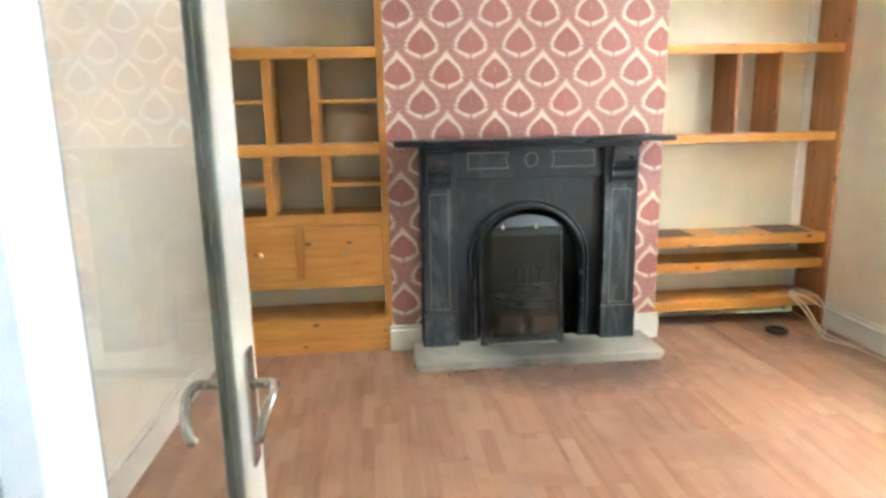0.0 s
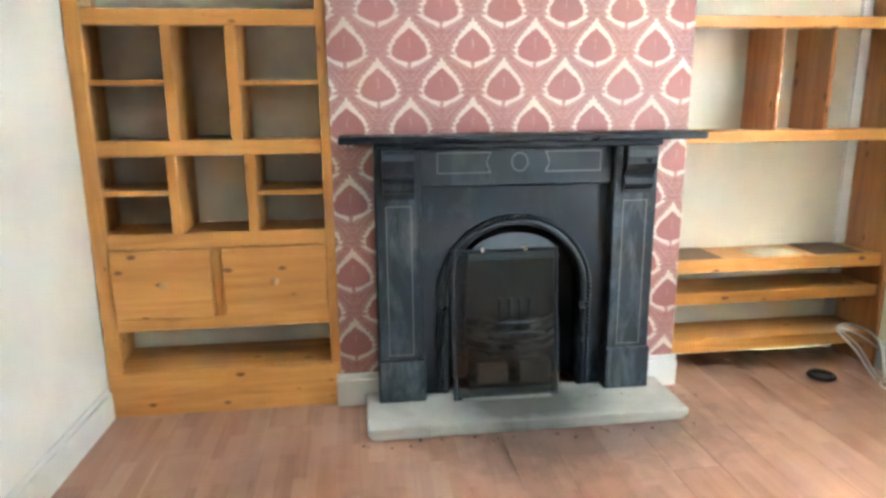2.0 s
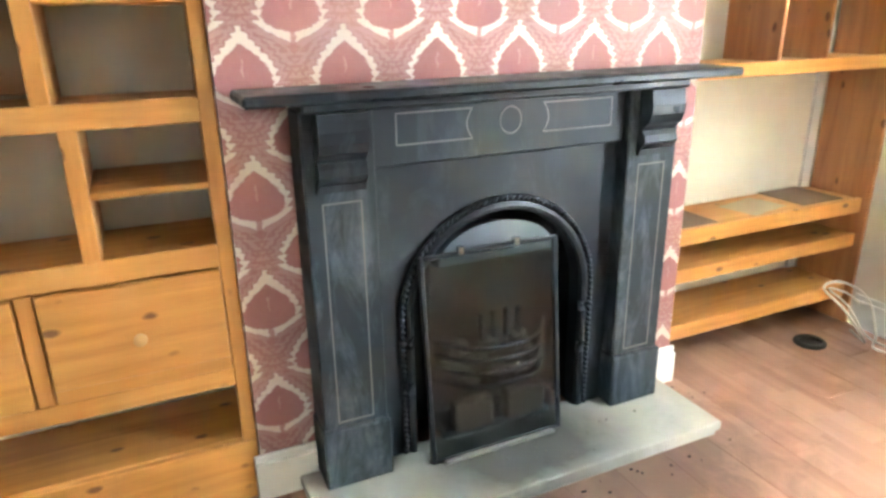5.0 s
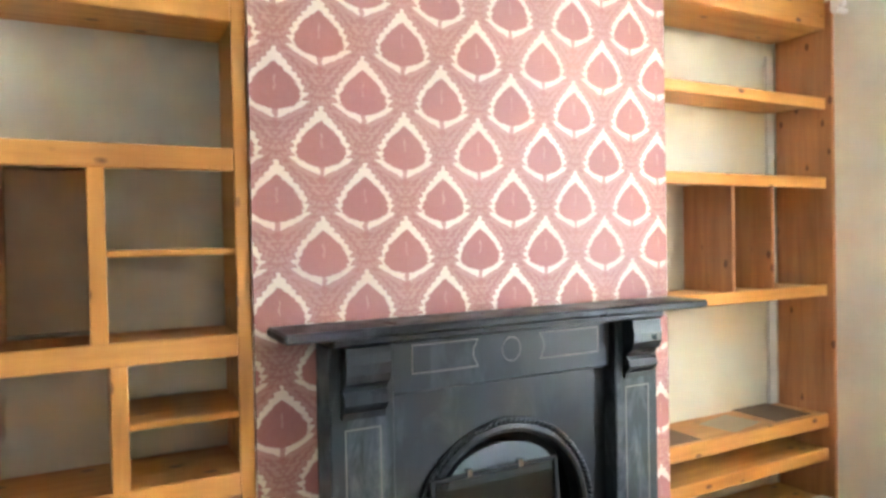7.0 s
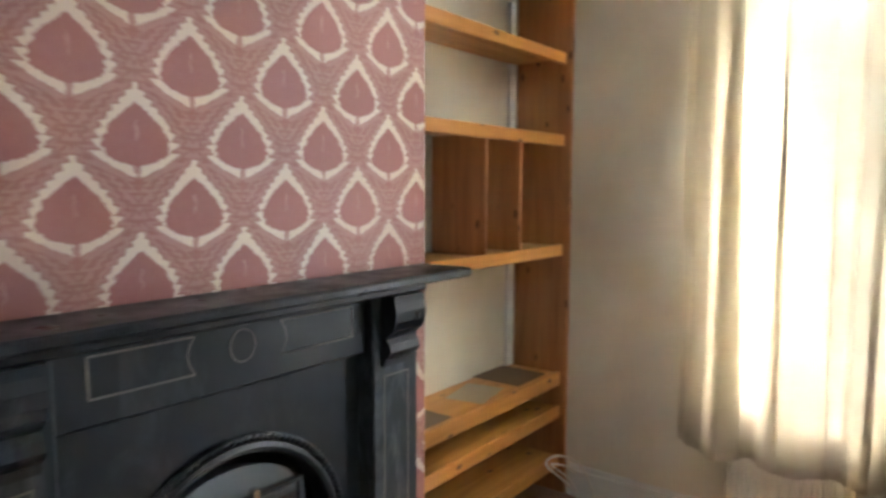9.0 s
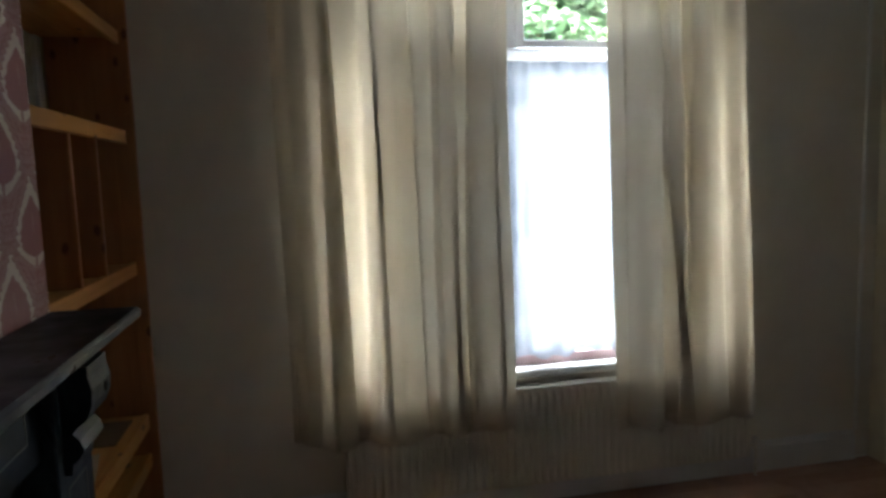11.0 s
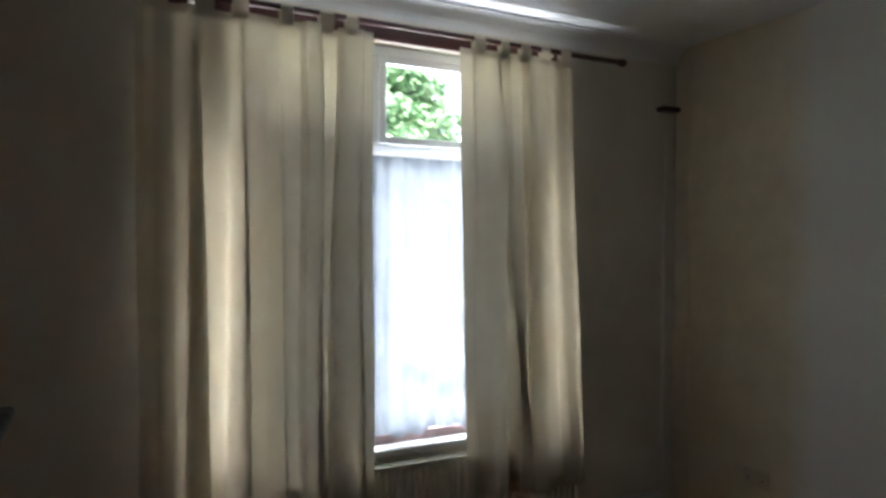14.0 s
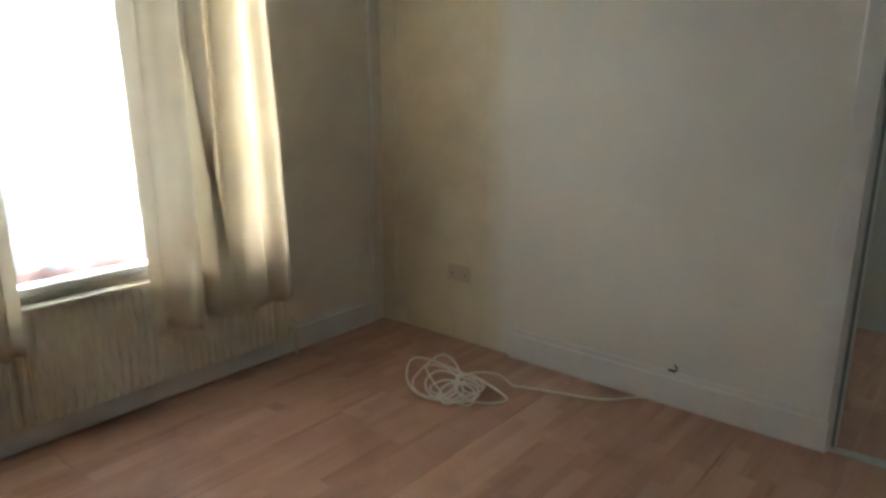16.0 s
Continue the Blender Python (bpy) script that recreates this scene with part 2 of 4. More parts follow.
def cloth_material(name, col, through, weave=700.0, soil=0.3):
    """Cotton that lets some daylight through, soiled in patches."""
    m = Mat(name, 0.9)
    v = m.coords(shift=False)
    c = m.mix(m.ramp(m.noise(v, 3.0, 5, 0.6, 0.4), [(0.4, 0.0), (0.8, soil)]), col, (0.52, 0.42, 0.26))
    m.colour(c)
    m.bump(m.noise(v, weave, 2), 0.1, 0.0005)
    tr = m.node("ShaderNodeBsdfTranslucent")
    m.put(tr.inputs[0], c)
    mx = m.node("ShaderNodeMixShader")
    mx.inputs[0].default_value = through
    out = m.t.nodes["Material Output"]
    m.put(mx.inputs[1], m.b.outputs[0])
    m.put(mx.inputs[2], tr.outputs[0])
    m.put(out.inputs[0], mx.outputs[0])
    return m.m


def net_material():
    """White lace net: translucent threads with a floral weave and see-through holes."""
    m = Mat("white_lace_net", 0.9)
    v = m.coords(shift=False)
    m.colour((0.86, 0.88, 0.92))
    tr = m.node("ShaderNodeBsdfTranslucent")
    m.put(tr.inputs[0], m.mix(m.ramp(m.noise(v, 9, 5, 0.65, 1.5), [(0.38, 0.0), (0.62, 1.0)]), (0.014, 0.016, 0.0195), (0.030, 0.033, 0.0365)))
    th = m.node("ShaderNodeMixShader")
    th.inputs[0].default_value = 0.7
    m.put(th.inputs[1], m.b.outputs[0])
    m.put(th.inputs[2], tr.outputs[0])
    clear = m.node("ShaderNodeBsdfTransparent")
    flower = m.ramp(m.noise(v, 16, 4, 0.6, 1.2), [(0.36, 0.984), (0.52, 0.991), (0.66, 0.998)])
    mx = m.node("ShaderNodeMixShader")
    m.put(mx.inputs[0], flower)
    m.put(mx.inputs[1], clear.outputs[0])
    m.put(mx.inputs[2], th.outputs[0])
    m.put(m.t.nodes["Material Output"].inputs[0], mx.outputs[0])
    return m.m


def glass_material(name, tint, rough=0.0):
    m = Mat(name, rough)
    m.b.inputs["Transmission Weight"].default_value = 1.0
    m.b.inputs["IOR"].default_value = 1.45
    m.colour(tint)
    return m.m


MAT_WALL = paint("cream_white_wall_paint", (0.76, 0.75, 0.685), 0.6, (0.42, 0.37, 0.29), 0.25, 1.6)


def yellow_strip_material():
    """Wall paint that turns yellower and darker in a strip beside the room corner."""
    m = Mat("yellow_strip_wall_paint", 0.6)
    v = m.coords(shift=False)
    sep = m.node("ShaderNodeSeparateXYZ")
    m.put(sep.inputs[0], v)
    edge = m.math("ADD", sep.outputs[0], m.math("MULTIPLY", m.noise(v, 2.5, 4, 0.6), 0.10))
    col = m.mix(m.ramp(m.noise(v, 1.6, 5), [(0.4, 0.0), (0.8, 0.25)]), (0.76, 0.75, 0.685), (0.55, 0.51, 0.43))
    yellower = m.mix(m.ramp(m.noise(v, 5.0, 5, 0.6), [(0.4, 0.0), (0.75, 0.6)]), (0.71, 0.625, 0.45), (0.56, 0.475, 0.325))
    m.colour(m.mix(m.ramp(m.math("DIVIDE", edge, 3.0), [(0.571, 0.0), (0.621, 1.0)]), col, yellower))
    m.bump(m.noise(v, 90, 3), 0.08, 0.001)
    return m.m


MAT_EAST = paint("yellowed_wall_paint", (0.78, 0.735, 0.625), 0.6, (0.45, 0.37, 0.26), 0.4, 1.4)
MAT_STRIP = yellow_strip_material()
MAT_ALCOVE = paint("cream_alcove_paint", (0.74, 0.705, 0.59), 0.65, (0.50, 0.44, 0.32), 0.3, 2.2)
MAT_CEIL = paint("white_ceiling_paint", (0.80, 0.80, 0.78), 0.8, (0.6, 0.58, 0.52), 0.15, 1.2)
MAT_TRIM = paint("white_gloss_trim", (0.74, 0.74, 0.71), 0.32, (0.50, 0.45, 0.38), 0.22, 7.0, 0.03)
MAT_UPVC = paint("white_upvc", (0.82, 0.83, 0.83), 0.28, (0.6, 0.58, 0.55), 0.10, 5.0, 0.01)
MAT_GASKET = plain("grey_rubber_gasket", (0.24, 0.27, 0.26), 0.6)
MAT_PX, MAT_PY, MAT_PZ = pine("pine_across", 0), pine("pine_deep", 1), pine("pine_upright", 2)
MAT_PRED = pine("red_pine_upright", 2, (0.32, 0.120, 0.042), (0.56, 0.250, 0.090), (0.40, 0.15, 0.048))
MAT_PAPER = wallpaper_material()
MAT_FLOOR = laminate_material()
MAT_IRON = iron("black_leaded_iron", (0.013, 0.019, 0.024), 0.36, 0.35, 0.54)
MAT_IRON2 = iron("worn_iron", (0.018, 0.027, 0.034), 0.42, 0.30, 0.54)
MAT_SCUFF = iron("chalky_scuffed_iron", (0.018, 0.027, 0.034), 0.45, 0.85, 0.47)
MAT_SOOT = plain("soot_black", (0.010, 0.010, 0.010), 0.85)
MAT_HOOD = plain("pale_steel_hood", (0.15, 0.18, 0.21), 0.5, 0.2)
MAT_LINE = plain("faded_white_line", (0.20, 0.20, 0.19), 0.7)
def hearth_material():
    """Pale stone slab with a soot stain spread in front of the grate."""
    m = Mat("pale_hearth_stone", 0.65)
    v = m.coords(shift=False)
    n = m.noise(v, 6, 5, 0.6, 0.3)
    col = m.ramp(n, [(0.35, (0.47, 0.465, 0.42)), (0.7, (0.36, 0.36, 0.32))])
    mp = m.node("ShaderNodeMapping")
    mp.inputs["Location"].default_value = (-0.06, 0.50, 0)
    mp.inputs["Scale"].default_value = (1.6, 2.5, 1.0)
    m.put(mp.inputs[0], v)
    ln = m.node("ShaderNodeVectorMath", operation="LENGTH")
    m.put(ln.inputs[0], mp.outputs[0])
    soot = m.ramp(m.math("ADD", ln.outputs["Value"], m.math("MULTIPLY", n, 0.5)), [(0.58, 1.0), (1.20, 0.0)])
    m.colour(m.mix(m.math("MULTIPLY", soot, 0.88), col, (0.045, 0.045, 0.043)))
    m.bump(m.noise(v, 60, 4), 0.25, 0.002)
    return m.m


MAT_STONE = hearth_material()
MAT_BRICK = plain("fire_brick", (0.15, 0.10, 0.075), 0.85, 0, 0.3)
MAT_BACK = plain("ash_stained_iron", (0.042, 0.038, 0.030), 0.85, 0, 0.4, 9)
MAT_COAL = plain("ashy_coal", (0.16, 0.155, 0.14), 0.9, 0, 0.3)
MAT_CHROME = plain("brushed_chrome", (0.62, 0.62, 0.60), 0.22, 1.0)
MAT_MAHOG = plain("dark_mahogany", (0.075, 0.022, 0.016), 0.35, 0, 0.3)
MAT_CURTAIN = cloth_material("cream_cotton_curtain", (0.72, 0.67, 0.57), 0.44)
MAT_NET = net_material()
MAT_RAD = paint("cream_radiator_enamel", (0.72, 0.69, 0.58), 0.35, (0.45, 0.38, 0.28), 0.2, 6.0, 0.02)
MAT_PLASTIC = plain("white_plastic", (0.74, 0.72, 0.66), 0.4)
MAT_SOCKET = plain("yellowed_plastic", (0.58, 0.50, 0.35), 0.45)
MAT_CABLE = plain("white_cable_sheath", (0.74, 0.70, 0.62), 0.45)
MAT_DARK = plain("dark_rubber", (0.02, 0.018, 0.016), 0.6)
MAT_CARD = plain("dusty_brown_card", (0.22, 0.15, 0.10), 0.9)
MAT_SHEET = plain("beige_paper", (0.55, 0.46, 0.32), 0.9)
MAT_GLASS = glass_material("clear_glass", (0.97, 0.99, 0.98))
MAT_SMOKE = glass_material("sooty_glass", (0.46, 0.53, 0.50), 0.18)
MAT_BOARD = plain("tan_hardboard", (0.50, 0.37, 0.235), 0.6)
MAT_KNOB = plain("pale_pine_knob", (0.62, 0.36, 0.15), 0.4)
MAT_STEEL = plain("worn_aluminium", (0.60, 0.60, 0.58), 0.35, 0.9)


# ---- building helpers ----
def box(bm, x0, x1, y0, y1, z0, z1, bevel=0.0, seg=1):
    """An axis-aligned box, its edges rounded by bevel."""
    r = bmesh.ops.create_cube(bm, size=1.0)
    bmesh.ops.transform(bm, verts=r["verts"], matrix=Matrix.LocRotScale(((x0 + x1) / 2, (y0 + y1) / 2, (z0 + z1) / 2), None, (x1 - x0, y1 - y0, z1 - z0)))
    if bevel:
        es = list({e for v in r["verts"] for e in v.link_edges})
        bmesh.ops.bevel(bm, geom=es, offset=bevel, segments=seg, affect="EDGES", profile=0.5)


def cyl(bm, a, b, r0, r1=None, n=16):
    """A round bar from a to b."""
    a, b = Vector(a), Vector(b)
    d = b - a
    q = bmesh.ops.create_cone(bm, cap_ends=True, segments=n, radius1=r0, radius2=r0 if r1 is None else r1, depth=d.length)
    bmesh.ops.transform(bm, verts=q["verts"], matrix=Matrix.Translation((a + b) / 2) @ d.to_track_quat("Z", "Y").to_matrix().to_4x4())


def lathe(bm, profile, m=Matrix(), n=20):
    """A turned shape: profile of (radius, height) round z, placed by m."""
    rings = []
    for r, h in profile:
        rings.append([bm.verts.new(m @ Vector((max(r, 1e-4) * math.cos(2 * math.pi * i / n), max(r, 1e-4) * math.sin(2 * math.pi * i / n), h))) for i in range(n)])
    for a, b in zip(rings, rings[1:]):
        for i in range(n):
            bm.faces.new((a[i], a[(i + 1) % n], b[(i + 1) % n], b[i]))
    bm.faces.new(rings[0][::-1])
    bm.faces.new(rings[-1])


def prism(bm, outline, x0, x1):
    """An outline of (y, z) drawn out along x."""
    a = [bm.verts.new((x0, y, z)) for y, z in outline]
    b = [bm.verts.new((x1, y, z)) for y, z in outline]
    n = len(outline)
    for i in range(n):
        bm.faces.new((a[i], a[(i + 1) % n], b[(i + 1) % n], b[i]))
    bm.faces.new(a[::-1])
    bm.faces.new(b)


def tube(bm, points, r, n=8):
    """A round tube along a smooth line through the points."""
    pts = [Vector(p) for p in points]
    fine = []
    for i in range(len(pts) - 1):
        p0, p1, p2, p3 = pts[max(i - 1, 0)], pts[i], pts[i + 1], pts[min(i + 2, len(pts) - 1)]
        for k in range(6):
            s = k / 6
            fine.append(0.5 * ((2 * p1) + (p2 - p0) * s + (2 * p0 - 5 * p1 + 4 * p2 - p3) * s * s + (3 * p1 - p0 - 3 * p2 + p3) * s ** 3))
    fine.append(pts[-1])
    rings = []
    for i, p in enumerate(fine):
        d = (fine[min(i + 1, len(fine) - 1)] - fine[max(i - 1, 0)]).normalized()
        q = d.to_track_quat("Z", "Y")
        rings.append([bm.verts.new(p + q @ Vector((r * math.cos(2 * math.pi * k / n), r * math.sin(2 * math.pi * k / n), 0))) for k in range(n)])
    for a, b in zip(rings, rings[1:]):
        for i in range(n):
            bm.faces.new((a[i], a[(i + 1) % n], b[(i + 1) % n], b[i]))
    bm.faces.new(rings[0][::-1])
    bm.faces.new(rings[-1])


def part(name, bm, material, parent=None, label="", smooth=False):
    """Links a bmesh as one mesh object, under a thing where parent is given."""
    bmesh.ops.recalc_face_normals(bm, faces=bm.faces)
    me = bpy.data.meshes.new(name)
    bm.to_mesh(me)
    bm.free()
    me.materials.append(material)
    if smooth:
        me.shade_smooth()
        me.set_sharp_from_angle(angle=radians(40))
    ob = new(name, me)
    if parent:
        ob.parent = parent
    if label:
        ob["label"] = label
    return ob


def boxes(name, material, parent, *bs, bevel=0.003, label=""):
    """One part out of one or more boxes."""
    bm = bmesh.new()
    for b in bs:
        box(bm, *b, bevel)
    return part(name, bm, material, parent, label)


def thing(name, x, y, z, label, category, group=""):
    ob = new(name)
    ob.location = (x, y, z)
    ob.empty_display_size = 0.1
    return tagged(ob, label, category, group)


def setting(name, material, *bs, label="", category="", bevel=0.0):
    bm = bmesh.new()
    for b in bs:
        box(bm, *b, bevel)
    return tagged(part(name, bm, material), label, category, kind="structure")


# ---- structure ----
T = 0.12
ww = setting("wall_west", MAT_WALL, (XL - T, XL, YF - T - 0.03, YA + T, 0, ZC), label="plain cream-white painted wall, faintly stained", category="wall")
SKEW = Matrix.Translation((XL, 3.29, 0)) @ Matrix.Rotation(radians(-2.3), 4, "Z") @ Matrix.Translation((-XL, -3.29, 0))
ww.matrix_world = SKEW
setting("wall_north", MAT_ALCOVE, (XL, XR, YA, YA + T, 0, ZC), label="cream painted back wall of the shelved alcoves", category="wall")
setting("wall_east", MAT_EAST,
        (XR, XR + 0.28, YF - T, WY0, 0, ZC), (XR, XR + 0.28, WY1, YA + T, 0, ZC),
        (XR, XR + 0.28, WY0, WY1, 0, WZ0 - 0.03), (XR, XR + 0.28, WY0, WY1, WZ1, ZC),
        label="cream painted outer wall with the window in it", category="wall")
setting("wall_south", MAT_STRIP, (XL - 0.2, DX0 - 0.03, YF - T, YF, 0, ZC), (DX1 + 0.03, XR, YF - T, YF, 0, ZC), (DX0 - 0.03, DX1 + 0.03, YF - T, YF, DZ + 0.03, ZC),
        label="off-white painted wall with the doorway in it", category="wall")
bm = bmesh.new()
face = [(BX0, 0), (0.0, 0), (0.0, 1.05), (1.215, 1.05), (1.215, 0), (BX1, 0), (BX1, ZC), (BX0, ZC)]
va, vb = [[bm.verts.new((x, y, z)) for x, z in face] for y in (YB, YA)]
bm.faces.new(va)
bm.faces.new(vb[::-1])
for i in range(8):
    bm.faces.new((va[i], vb[i], vb[(i + 1) % 8], va[(i + 1) % 8]))
bmesh.ops.recalc_face_normals(bm, faces=bm.faces)
breast = tagged(part("chimney_breast", bm, MAT_PAPER), "chimney breast papered in rose and cream damask", "wall", kind="structure")
setting("firebox_back", MAT_SOOT, (0.0, 1.215, 3.60, YA, 0, 1.05), (0.0, 0.25, 3.30, 3.60, 0, 1.05), (0.96, 1.215, 3.30, 3.60, 0, 1.05),
        label="sooty black fireplace recess", category="wall")
setting("ceiling", MAT_CEIL, (XL - 0.3, XR + 0.28, YF - T, YA + T, ZC, ZC + 0.1), label="white painted ceiling", category="ceiling")
bm = bmesh.new()
cove = [(0.0, 0.0), (-0.085, 0.0), (-0.085, -0.008)] + [(-0.085 + 0.085 * math.sin(a * math.pi / 12), -0.008 - 0.085 * (1 - math.cos(a * math.pi / 12))) for a in range(1, 6)] + [(0.0, -0.095)]
va = [bm.verts.new((XR + y, YF, ZC - 0.002 + z)) for y, z in cove]
vb = [bm.verts.new((XR + y, YA, ZC - 0.002 + z)) for y, z in cove]
for i in range(len(cove)):
    j = (i + 1) % len(cove)
    bm.faces.new((va[i], va[j], vb[j], vb[i]))
tagged(part("coving", bm, MAT_CEIL), "white plaster coving along the ceiling", "coving", kind="structure")

# hall behind the doorway
MAT_HALL = paint("grey_green_hall_paint", (0.50, 0.52, 0.45), 0.65, (0.35, 0.33, 0.28), 0.25, 2.0)
# unseen high opening in the x = 1.13 wall, added to let sky light in
setting("hall_wall", MAT_HALL, (-1.45, 1.25, -1.83, -1.71, 0, ZC), (-1.45, -1.33, -1.71, -T, 0, ZC), (1.13, 1.25, -1.71, -T, 0, 2.02), (1.13, 1.25, -1.71, -1.40, 2.02, ZC), (1.13, 1.25, -0.50, -T, 2.02, ZC), (1.13, 1.25, -1.40, -0.50, 2.52, ZC),
        label="grey-green painted hall walls", category="wall")
setting("hall_ceiling", MAT_CEIL, (-1.45, 1.25, -1.83, -T, ZC, ZC + 0.1), label="white hall ceiling", category="ceiling")

# floor
setting("floor", plain("dark_subfloor", (0.06, 0.035, 0.025), 0.8), (-1.45, XR, -1.83, YA, -0.12, -0.006), label="laminate floor of reddish-brown boards", category="floor")

# skirting boards
def skirting(name, x0, x1, y0, y1, label):
    """A skirting board with a stepped, rounded top."""
    bm = bmesh.new()
    box(bm, x0, x1, y0, y1, 0, 0.125, 0.002)
    dx, dy = x1 - x0, y1 - y0
    if dx > dy:
        mid = 0.5 * (y0 + y1)
        box(bm, x0, x1, (mid if name.endswith("back") else y0), (y1 if name.endswith("back") else mid), 0.125, 0.152, 0.003)
    else:
        mid = 0.5 * (x0 + x1)
        side = x0 < 0
        box(bm, x0 if side else mid, mid if side else x1, y0, y1, 0.125, 0.152, 0.003)
    return tagged(part(name, bm, MAT_TRIM), label, "skirting", kind="structure")


sw = skirting("baseboard_west", XL, XL + 0.018, YF, 3.29, "white painted skirting board along the plain wall")
sw.matrix_world = SKEW
skirting("baseboard_east", XR - 0.018, XR, YF + 0.1, 3.30, "white painted skirting board below the window")
skirting("baseboard_south", DX1 + 0.008, 1.625, YF, YF + 0.026, "white painted skirting board, cut short of the corner")
for a, b in ((BX0 - 0.02, 0.0), (1.215, BX1 + 0.02)):
    skirting("baseboard_back", a, b, YB - 0.02, YB, "short white painted skirting beside the fireplace")
setting("pipe_boxing", MAT_STRIP, (XR - 0.11, XR, YF, YF + 0.014, 0, ZC - 0.10), label="slim painted boxing in the room corner", category="pipe boxing", bevel=0.004)

# doorway lining, architrave and threshold
setting("door_lining", MAT_TRIM, (DX0 - 0.03, DX0, YF - T - 0.003, YF + 0.003, 0, DZ + 0.03), (DX1, DX1 + 0.03, YF - T - 0.003, YF + 0.003, 0, DZ + 0.03), (DX0, DX1, YF - T - 0.003, YF + 0.003, DZ, DZ + 0.03),
        label="white painted door lining", category="door frame", bevel=0.002)
setting("architrave", MAT_TRIM, (DX0 - 0.09, DX0 - 0.012, YF, YF + 0.02, 0, DZ + 0.09), (DX1 + 0.012, DX1 + 0.09, YF, YF + 0.02, 0, DZ + 0.09), (DX0 - 0.012, DX1 + 0.012, YF, YF + 0.02, DZ + 0.012, DZ + 0.09),
        label="white gloss architrave round the doorway", category="door frame", bevel=0.004)
# post added beside the open door; its grey stands in for shade on the frame
setting("added_jamb_post", paint("shade_grey_jamb", (0.36, 0.39, 0.39), 0.5, (0.25, 0.25, 0.23), 0.25, 4.0), (DX0 + 0.001, -0.535, YF + 0.021, 0.078, 0, DZ + 0.09), label="added jamb post beside the open door, shade put into its grey colour", category="door frame", bevel=0.003)
setting("threshold_strip", MAT_STEEL, (DX0, DX1, YF - 0.045, YF + 0.005, 0, 0.008), label="worn metal threshold strip", category="threshold", bevel=0.003)
setting("door_stop", MAT_TRIM, (DX1 - 0.016, DX1 - 0.0005, YF - 0.085, YF - 0.062, 0.0, DZ), label="white door stop strip", category="door frame", bevel=0.002)
# thin dark strip that draws the line of the rebate
setting("rebate_strip", MAT_GASKET, (DX1 - 0.008, DX1, YF - 0.06, YF - 0.03, 0.008, DZ), label="dark grey strip in the door rebate", category="seal")


# ---- glazed door, standing open ----
door = thing("door_1", -0.515, 0.060, 0.008, "white glazed door standing open into the room", "door")
door["kind"] = "structure"
DW, DH = 0.61, 2.0
boxes("stile", MAT_UPVC, door, (0, 0.082, -0.02, 0.02, 0, DH), bevel=0.004)
boxes("stile", MAT_UPVC, door, (DW - 0.105, DW, -0.02, 0.02, 0, DH), bevel=0.004)
boxes("rail", MAT_UPVC, door, (0.082, DW - 0.105, -0.02, 0.02, 0, 0.14), bevel=0.004)
boxes("rail", MAT_UPVC, door, (0.082, DW - 0.105, -0.02, 0.02, DH - 0.105, DH), bevel=0.004)
for a, b in ((0.082, 0.094), (DW - 0.117, DW - 0.105)):
    boxes("glazing_gasket", MAT_GASKET, door, (a, b, -0.015, 0.015, 0.14, DH - 0.105), bevel=0.002, label="dark grey glazing seal")
pane = boxes("pane", MAT_GLASS, door, (0.095, DW - 0.118, -0.003, 0.003, 0.14, DH - 0.105), bevel=0.0, label="clear glass pane")
pane.visible_shadow = False
plate = boxes("lock_edge", MAT_STEEL, door, (DW - 0.002, DW + 0.0015, -0.009, 0.009, 0.72, 1.10), bevel=0.0005, label="metal lock plate on the door edge")
for s in (-1, 1):
    bm = bmesh.new()
    box(bm, DW - 0.075, DW - 0.035, min(s * 0.02, s * 0.026), max(s * 0.02, s * 0.026), 0.83, 1.03, 0.002)
    h = part("door_handle", bm, MAT_CHROME, door, "chrome lever handle")
    bm = bmesh.new()
    tube(bm, [(DW - 0.055, s * 0.024, 0.970), (DW - 0.055, s * 0.052, 0.971), (DW - 0.070, s * 0.066, 0.974), (DW - 0.105, s * 0.067, 0.970), (DW - 0.135, s * 0.062, 0.950), (DW - 0.146, s * 0.055, 0.925), (DW - 0.142, s * 0.050, 0.915)], 0.0082, 10)
    part("lever", bm, MAT_CHROME, h, "", True)
door.rotation_euler = (0, 0, radians(86.2))


# ---- fireplace ----
fire = thing("fireplace", 0.6075, YB, 0.0, "black cast-iron fireplace with arched insert and corbelled mantel shelf", "fireplace")
CX = 0.6075


def F(*b):
    """Box numbers from plan to the fireplace's own origin."""
    return (b[0] - CX, b[1] - CX, b[2] - YB, b[3] - YB, b[4], b[5])


